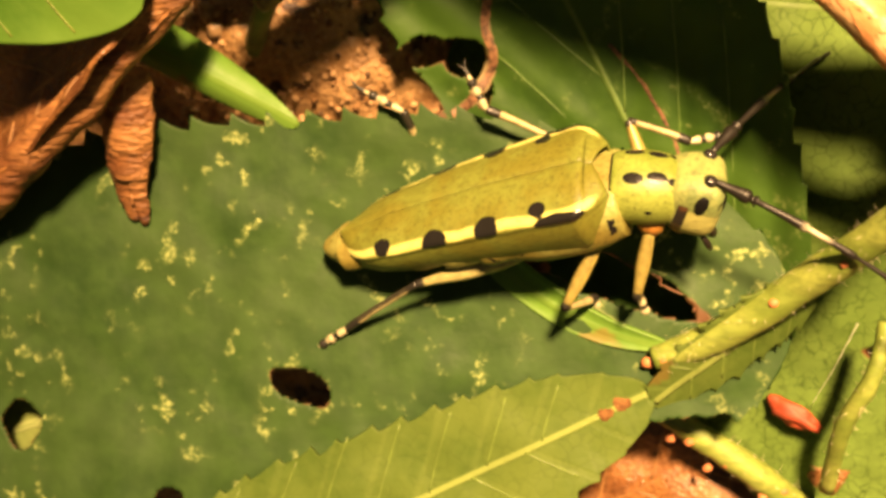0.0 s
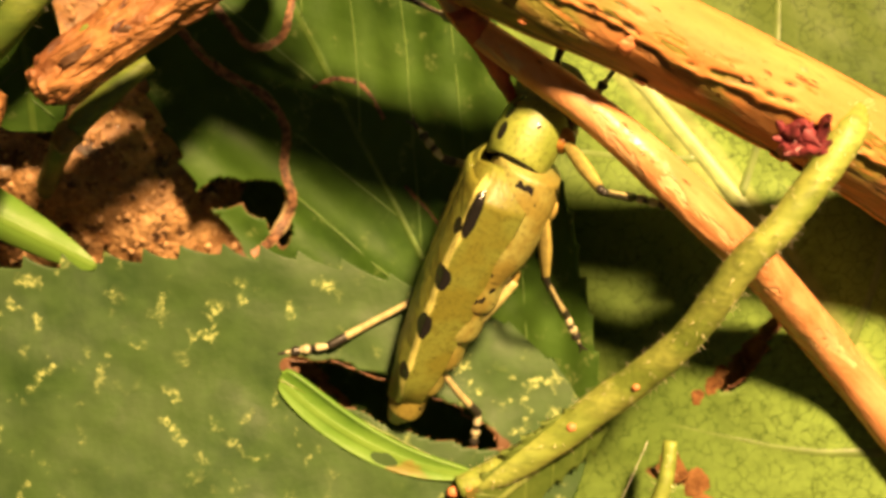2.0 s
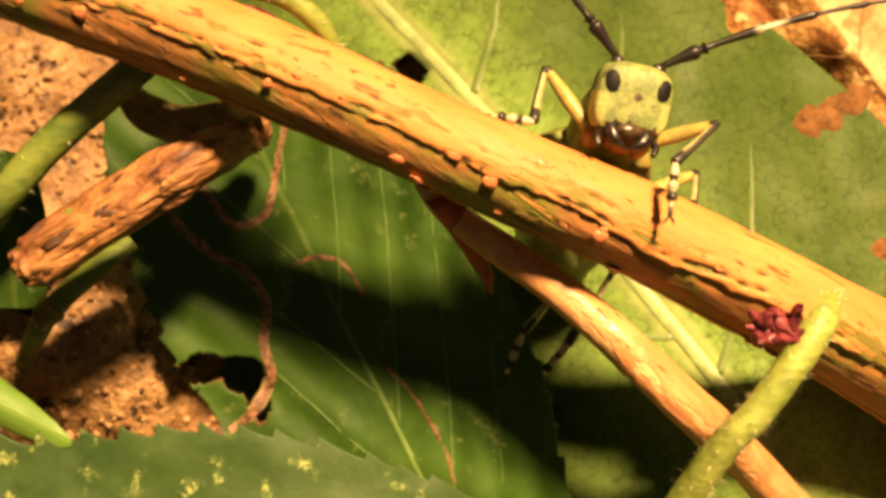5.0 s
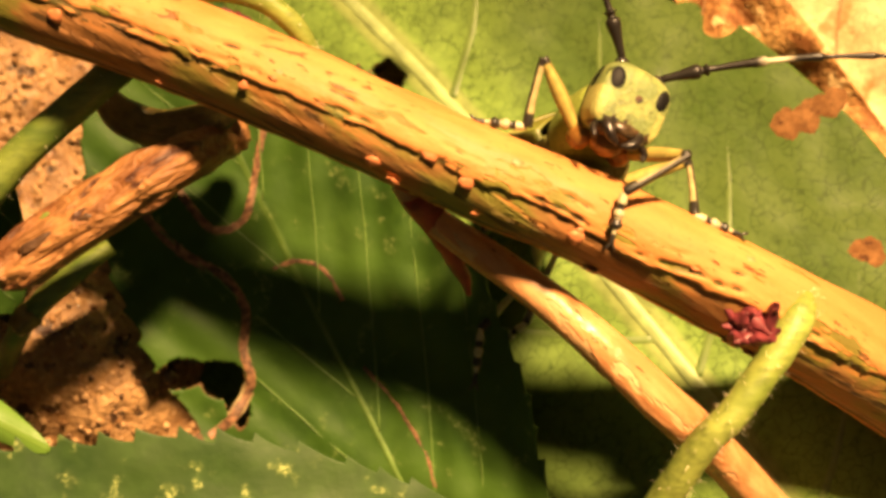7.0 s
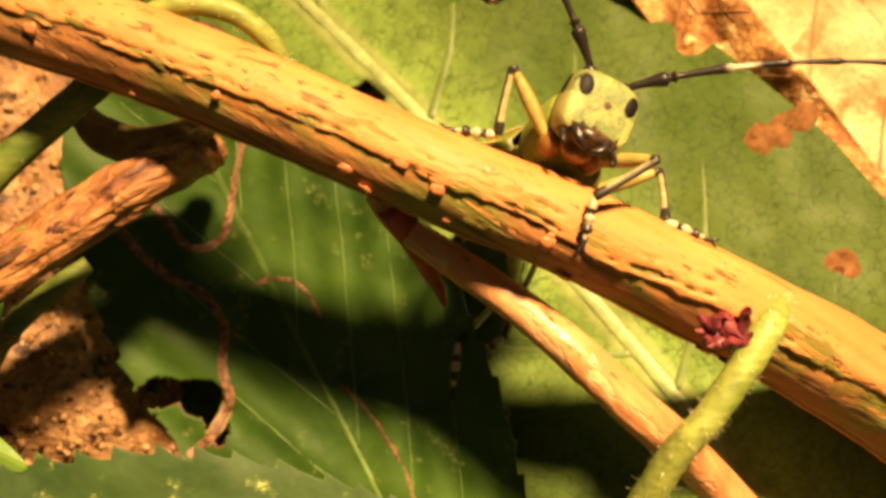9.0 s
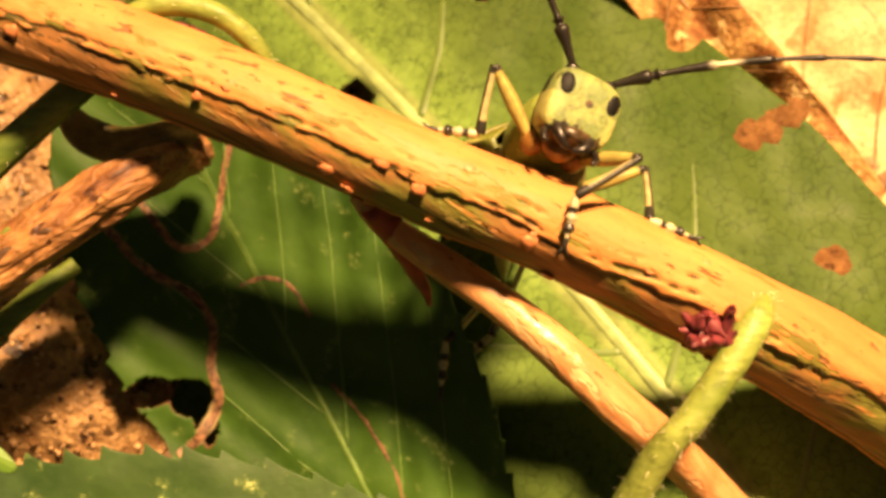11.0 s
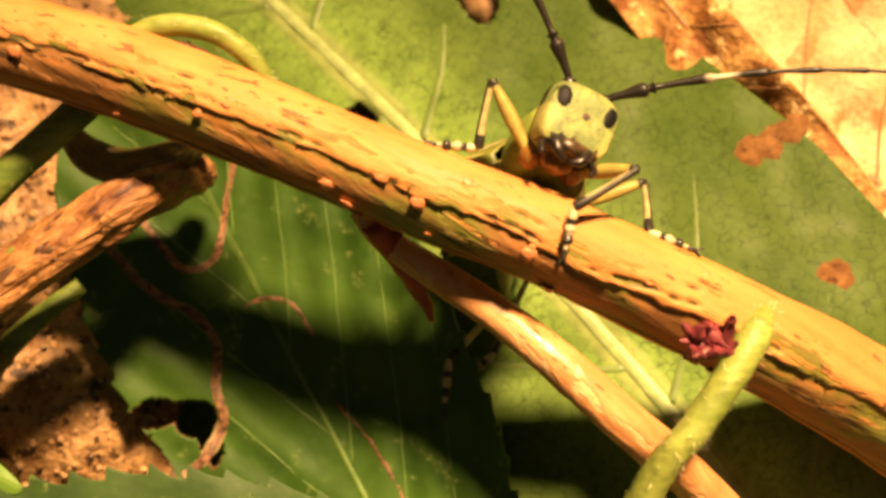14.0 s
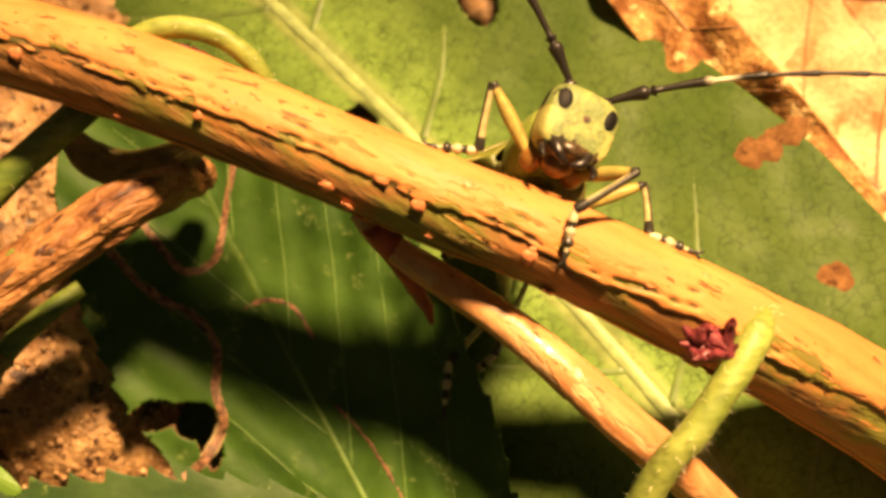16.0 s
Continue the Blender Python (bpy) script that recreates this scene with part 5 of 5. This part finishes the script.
# seconds; the way the thorax points; its back; the way the face looks; the crown of the head
FORE = [
    (0.0, (0.98, -0.05, -0.05), (-0.05, 0.85, 0.5), (0.92, -0.20, -0.15), (0.0, 0.88, 0.42)),
    (0.3, (0.96, 0.15, 0.0), (-0.2, 0.88, 0.42), (0.95, -0.05, -0.05), (-0.05, 0.95, 0.25)),
    (0.6, (0.97, 0.22, 0.0), (-0.2, 0.92, 0.32), (0.95, -0.2, 0.1), (0.1, 0.97, 0.12)),
    (1.0, (0.95, 0.1, -0.1), (0.0, 0.91, 0.35), (0.8, -0.5, -0.3), (0.4, 0.8, 0.2)),
    (1.5, (0.65, 0.6, -0.4), (-0.4, 0.75, 0.55), (0.7, 0.2, -0.7), (0.3, 0.9, 0.4)),
    (2.0, (0.45, 0.85, -0.3), (-0.85, 0.45, 0.1), (0.7, 0.6, -0.5), (-0.4, 0.85, 0.3)),
    (2.4, (0.15, 0.98, 0.1), (-0.95, 0.1, -0.2), (0.4, 0.9, 0.2), (-0.9, 0.3, -0.2)),
    (2.7, (0.2, 0.97, 0.15), (-0.6, 0.1, -0.75), (0.2, 0.9, 0.4), (-0.5, 0.4, -0.7)),
    (3.0, (0.1, 0.97, 0.25), (-0.2, 0.2, -0.95), (0.2, 0.15, 0.97), (0.05, 0.98, -0.15)),
    (3.3, (0.1, 0.95, 0.3), (-0.1, 0.3, -0.95), (0.1, 0.0, 1.0), (0.0, 1.0, 0.0)),
    (3.6, (0.2, 0.9, 0.4), (-0.1, 0.4, -0.9), (0.05, -0.05, 1.0), (0.08, 1.0, 0.05)),
    (3.9, (0.4, 0.78, 0.5), (-0.1, 0.6, -0.8), (0.45, -0.08, 0.88), (0.12, 1.0, 0.0)),
    (4.2, (0.1, 0.85, 0.55), (0.0, 0.6, -0.8), (0.05, 0.0, 1.0), (0.0, 1.0, 0.0)),
    (5.2, (0.3, 0.7, 0.7), (0.1, 0.8, -0.6), (0.12, -0.05, 1.0), (0.2, 0.95, 0.05)),
    (6.3, (0.45, 0.55, 0.75), (0.2, 0.85, -0.5), (0.30, 0.06, 1.0), (0.40, 0.91, -0.10)),
    (16.0, (0.45, 0.55, 0.75), (0.2, 0.85, -0.5), (0.30, 0.06, 1.0), (0.40, 0.91, -0.10)),
]
# seconds; ankle in u, v, w; the way the foot points
FEET = {
    "hind_right": [(0.0, (-17.6, -21.0, 20.7), (-0.8, -0.6, -0.1)), (0.3, (-14.0, -21.2, 20.5), (-0.8, -0.6, -0.1)), (0.6, (-8.2, -21.1, 20.2), (-0.4, -0.9, -0.2)), (1.1, (-7.9, -21.1, 20.2), (-0.5, -0.85, -0.3)), (1.4, (-2.2, -18.5, 19.2), (-0.2, -0.95, -0.3)), (2.1, (-1.6, -18.0, 19.0), (-0.1, -0.95, -0.3)), (2.4, (1.2, -15.0, 19.0), (0.1, -0.9, -0.4)), (3.0, (2.2, -14.6, 19.0), (-0.1, -0.95, -0.3)), (3.2, (0.8, -8.2, 18.8), (-0.2, -0.9, -0.1)), (3.6, (1.7, -6.4, 18.4), (-0.2, -0.9, -0.1)), (4.2, (1.6, -5.8, 18.0), (-0.4, -0.8, -0.2)), (6.3, (0.2, -5.4, 17.4), (-0.1, -1.0, 0.15)), (16.0, (0.2, -5.4, 17.4), (-0.1, -1.0, 0.15))],
    "hind_left": [(0.0, (-14.5, -10.5, 18.6), (-0.9, 0.4, -0.1)), (0.8, (-9.2, -13.0, 18.4), (-0.9, 0.1, -0.1)), (1.5, (-9.0, -15.3, 18.8), (-0.95, -0.2, -0.1)), (2.1, (-8.9, -14.9, 18.7), (-0.95, -0.2, -0.1)), (2.6, (1.0, -9.0, 19.0), (0.3, -0.9, -0.1)), (3.5, (3.6, -7.6, 18.6), (0.2, -0.95, -0.3)), (4.2, (3.8, -6.6, 18.2), (-0.5, -0.8, -0.2)), (6.3, (2.4, -5.2, 16.5), (-0.6, -0.6, -0.5)), (16.0, (2.4, -5.2, 16.5), (-0.6, -0.6, -0.5))],
    "middle_right": [(0.0, (-5.3, -18.8, 19.4), (0.1, -0.9, -0.4)), (0.5, (-3.8, -19.2, 19.7), (-0.2, -0.9, -0.3)), (0.7, (0.4, -16.6, 19.6), (0.1, -0.9, -0.4)), (0.9, (3.2, -15.4, 18.9), (0.4, -0.8, -0.4)), (2.1, (2.6, -14.2, 18.9), (0.4, -0.8, -0.4)), (2.5, (1.6, -3.2, 21.0), (0.2, 0.8, 0.4)), (2.8, (0.6, -1.0, 21.6), (-0.2, 0.8, 0.4)), (3.2, (-1.0, 0.2, 22.6), (-0.3, 0.8, 0.4)), (4.2, (1.2, 2.2, 23.2), (-0.6, 0.4, 0.3)), (6.3, (1.0, 2.4, 22.6), (-0.7, 0.4, -0.2)), (16.0, (1.0, 2.4, 22.6), (-0.7, 0.4, -0.2))],
    "middle_left": [(0.0, (-10.5, -10.2, 19.0), (-0.5, 0.8, -0.2)), (0.6, (-7.4, -9.8, 18.8), (-0.8, 0.5, -0.2)), (1.2, (-5.0, -7.8, 18.4), (-0.6, 0.7, -0.2)), (2.0, (-3.6, -6.0, 18.0), (-0.6, 0.7, -0.2)), (2.5, (2.0, -4.2, 22.6), (0.5, 0.4, 0.5)), (3.1, (4.2, -3.4, 22.9), (0.6, 0.4, 0.3)), (3.6, (5.5, -1.0, 22.5), (0.6, 0.3, 0.3)), (4.2, (7.0, 0.6, 23.6), (0.9, -0.3, 0.3)), (6.3, (8.4, 0.5, 24.9), (0.9, -0.35, -0.1)), (16.0, (8.4, 0.5, 24.9), (0.9, -0.35, -0.1))],
    "front_right": [(0.0, (-3.3, -18.6, 19.3), (0.3, -0.9, -0.3)), (0.3, (-1.0, -17.2, 18.8), (0.3, -0.9, -0.3)), (0.5, (4.5, -15.4, 20.0), (0.6, -0.7, -0.3)), (1.0, (4.8, -15.3, 19.6), (0.3, -0.8, -0.2)), (1.4, (4.6, -6.8, 22.4), (0.95, -0.2, 0.2)), (2.1, (4.6, -6.9, 22.6), (0.95, -0.2, 0.2)), (2.6, (0.6, 2.0, 22.8), (0.2, 0.8, 0.5)), (3.1, (0.0, 4.0, 24.6), (-0.6, 0.2, 0.5)), (3.8, (0.4, 4.2, 25.2), (-0.8, 0.0, 0.0)), (4.2, (0.4, 4.1, 25.4), (-0.95, 0.1, -0.1)), (6.3, (1.4, 3.9, 25.6), (-0.97, 0.1, -0.05)), (16.0, (1.4, 3.9, 25.6), (-0.97, 0.1, -0.05))],
    "front_left": [(0.0, (-1.4, -11.4, 18.7), (0.8, 0.1, -0.4)), (0.6, (2.0, -9.8, 18.6), (0.8, 0.1, -0.4)), (1.2, (2.0, -4.6, 21.5), (0.6, 0.7, 0.2)), (2.0, (2.4, -3.2, 22.4), (0.5, 0.8, 0.3)), (2.6, (4.4, -2.0, 23.0), (0.7, 0.6, 0.3)), (3.0, (4.2, 3.6, 24.8), (0.6, -0.5, 0.3)), (3.5, (6.4, 1.7, 24.4), (0.7, -0.5, 0.1)), (3.65, (8.4, 2.0, 25.6), (0.4, -0.8, 0.2)), (3.9, (9.2, 0.8, 26.0), (0.35, -0.9, 0.1)), (4.2, (7.4, 1.2, 25.6), (0.6, -0.7, 0.1)), (5.0, (6.0, 2.6, 27.6), (-0.1, -0.9, 0.2)), (6.3, (5.1, 1.45, 27.4), (-0.2, -0.95, -0.05)), (16.0, (5.1, 1.45, 27.4), (-0.2, -0.95, -0.05))],
}
# seconds; the ways the right and the left feeler point
FEELERS = [
    (0.0, (0.93, -0.38, 0.1), (0.5, 0.45, -0.75)),
    (0.3, (0.78, 0.2, 0.6), (0.1, 0.95, 0.2)),
    (0.6, (0.6, 0.55, 0.6), (0.1, 0.97, 0.2)),
    (1.0, (-0.45, 0.85, 0.35), (0.0, 0.9, 0.2)),
    (1.5, (0.5, 0.7, -0.4), (-0.3, 0.8, -0.3)),
    (2.0, (0.3, 0.85, -0.4), (-0.85, 0.5, 0.0)),
    (2.6, (0.3, 0.9, -0.3), (-0.5, 0.8, -0.3)),
    (3.0, (-0.7, 0.7, 0.0), (0.75, 0.6, 0.1)),
    (3.5, (-0.5, 0.85, 0.0), (0.9, 0.35, -0.1)),
    (3.9, (-0.6, 0.8, 0.1), (0.78, 0.62, 0.0)),
    (4.2, (-0.72, 0.68, 0.0), (0.85, 0.5, 0.0)),
    (6.3, (-0.28, 0.95, 0.1), (0.97, 0.24, 0.1)),
    (9.0, (-0.36, 0.93, 0.1), (0.97, 0.24, 0.1)),
    (12.0, (-0.3, 0.94, 0.1), (0.97, 0.24, 0.1)),
    (14.5, (-0.36, 0.93, 0.1), (0.97, 0.23, 0.1)),
    (16.0, (-0.4, 0.92, 0.1), (0.97, 0.23, 0.1)),
]


def swing(joint, ahead, out):
    """A pose at joint (metres) whose x runs along ahead and z towards out."""
    x = Vector(ahead).normalized()
    z = Vector(out) - x * Vector(out).dot(x)
    z = z.normalized() if z.length > 1e-6 else x.orthogonal().normalized()
    m = Matrix((x, z.cross(x), z)).transposed().to_4x4()
    m.translation = joint
    return m


def motions():
    times = [round(0.1 * k, 1) for k in range(45)] + [4.8, 5.2, 5.6, 6.0, 6.3, 6.6, 7.5, 8.5, 9.0, 10.0, 11.0, 12.0, 12.5, 13.5, 14.5, 15.5, 16.0]
    rows = {key: [] for key in BEETLE}
    for t in times:
        o, ahead, back = (blend([(r[0], r[k]) for r in BODY], t) for k in (1, 2, 3))
        body = basis(o, ahead, back)
        inv = body.inverted()
        turn = inv.to_3x3() @ VIEW_TILT.to_3x3()
        rows["beetle"].append((t, body))
        fa, fb, ha, hb = (blend([(r[0], r[k]) for r in FORE], t) for k in (1, 2, 3, 4))
        thorax = swing(NECK * MM, turn @ Vector(fa), turn @ Vector(fb))
        rows["thorax"].append((t, thorax))
        head = swing(thorax @ (HEAD_AT * MM), turn @ Vector(ha), turn @ Vector(hb))
        rows["head"].append((t, head))
        inner = head.to_3x3().inverted() @ turn
        for key, k, sy in (("feeler_right", 1, -1), ("feeler_left", 2, 1)):
            way = blend([(r[0], r[k]) for r in FEELERS], t)
            rows[key].append((t, swing(Vector((0.95, sy * 0.85, 1.55)) * MM, inner @ Vector(way), inner @ Vector((0, 1, 0.3)))))
        for key, (hip, a, b, c) in LEGS.items():
            ankle, toe = (blend([(r[0], r[k]) for r in FEET[key]], t) for k in (1, 2))
            h = Vector(hip) * MM
            if "front" in key:
                h = thorax @ (Vector((1.9, hip[1], -1.15)) * MM)
            goal = inv @ (at(*ankle) * MM)
            reach = goal - h
            d = max(0.3 * (a + b) * MM, min(reach.length, 0.97 * (a + b) * MM))
            way = reach.normalized()
            lift = (a * a - b * b) * MM * MM
            x = (d * d + lift) / (2 * d)
            y = math.sqrt(max(0.0, (a * MM) ** 2 - x * x))
            side = math.copysign(1, hip[1])
            pole = Vector((0.1, side * 0.9, 0.65)) if "front" in key else Vector((-0.35, side * 0.9, 0.65)) if "middle" in key else Vector((-0.75, side * 0.5, 0.45))
            if "front" in key:
                k = max(0.0, min(1.0, (t - 2.4) / 0.8))
                pole = pole * (1 - k) + turn @ Vector((0.9, 0.35, 0.3) if side > 0 else (-1.0, 0.35, 0.1)) * k
            if key == "hind_right":
                k = max(0.0, min(1.0, (t - 3.05) / 0.4))
                pole = turn @ (Vector((-1.0, -0.05, 0.35)) * (1 - k) + Vector((0.2, -0.3, -0.9)) * k)
            pole = (pole - way * pole.dot(way)).normalized()
            knee = h + way * x + pole * y
            end = h + way * d
            rows[key + "_femur"].append((t, swing(h, knee - h, pole)))
            rows[key + "_tibia"].append((t, swing(knee, end - knee, pole)))
            rows[key + "_tarsus"].append((t, swing(end, turn @ Vector(toe), turn @ Vector((0, 0, 1)))))
    for key, part_rows in rows.items():
        walk(BEETLE[key], part_rows)


motions()
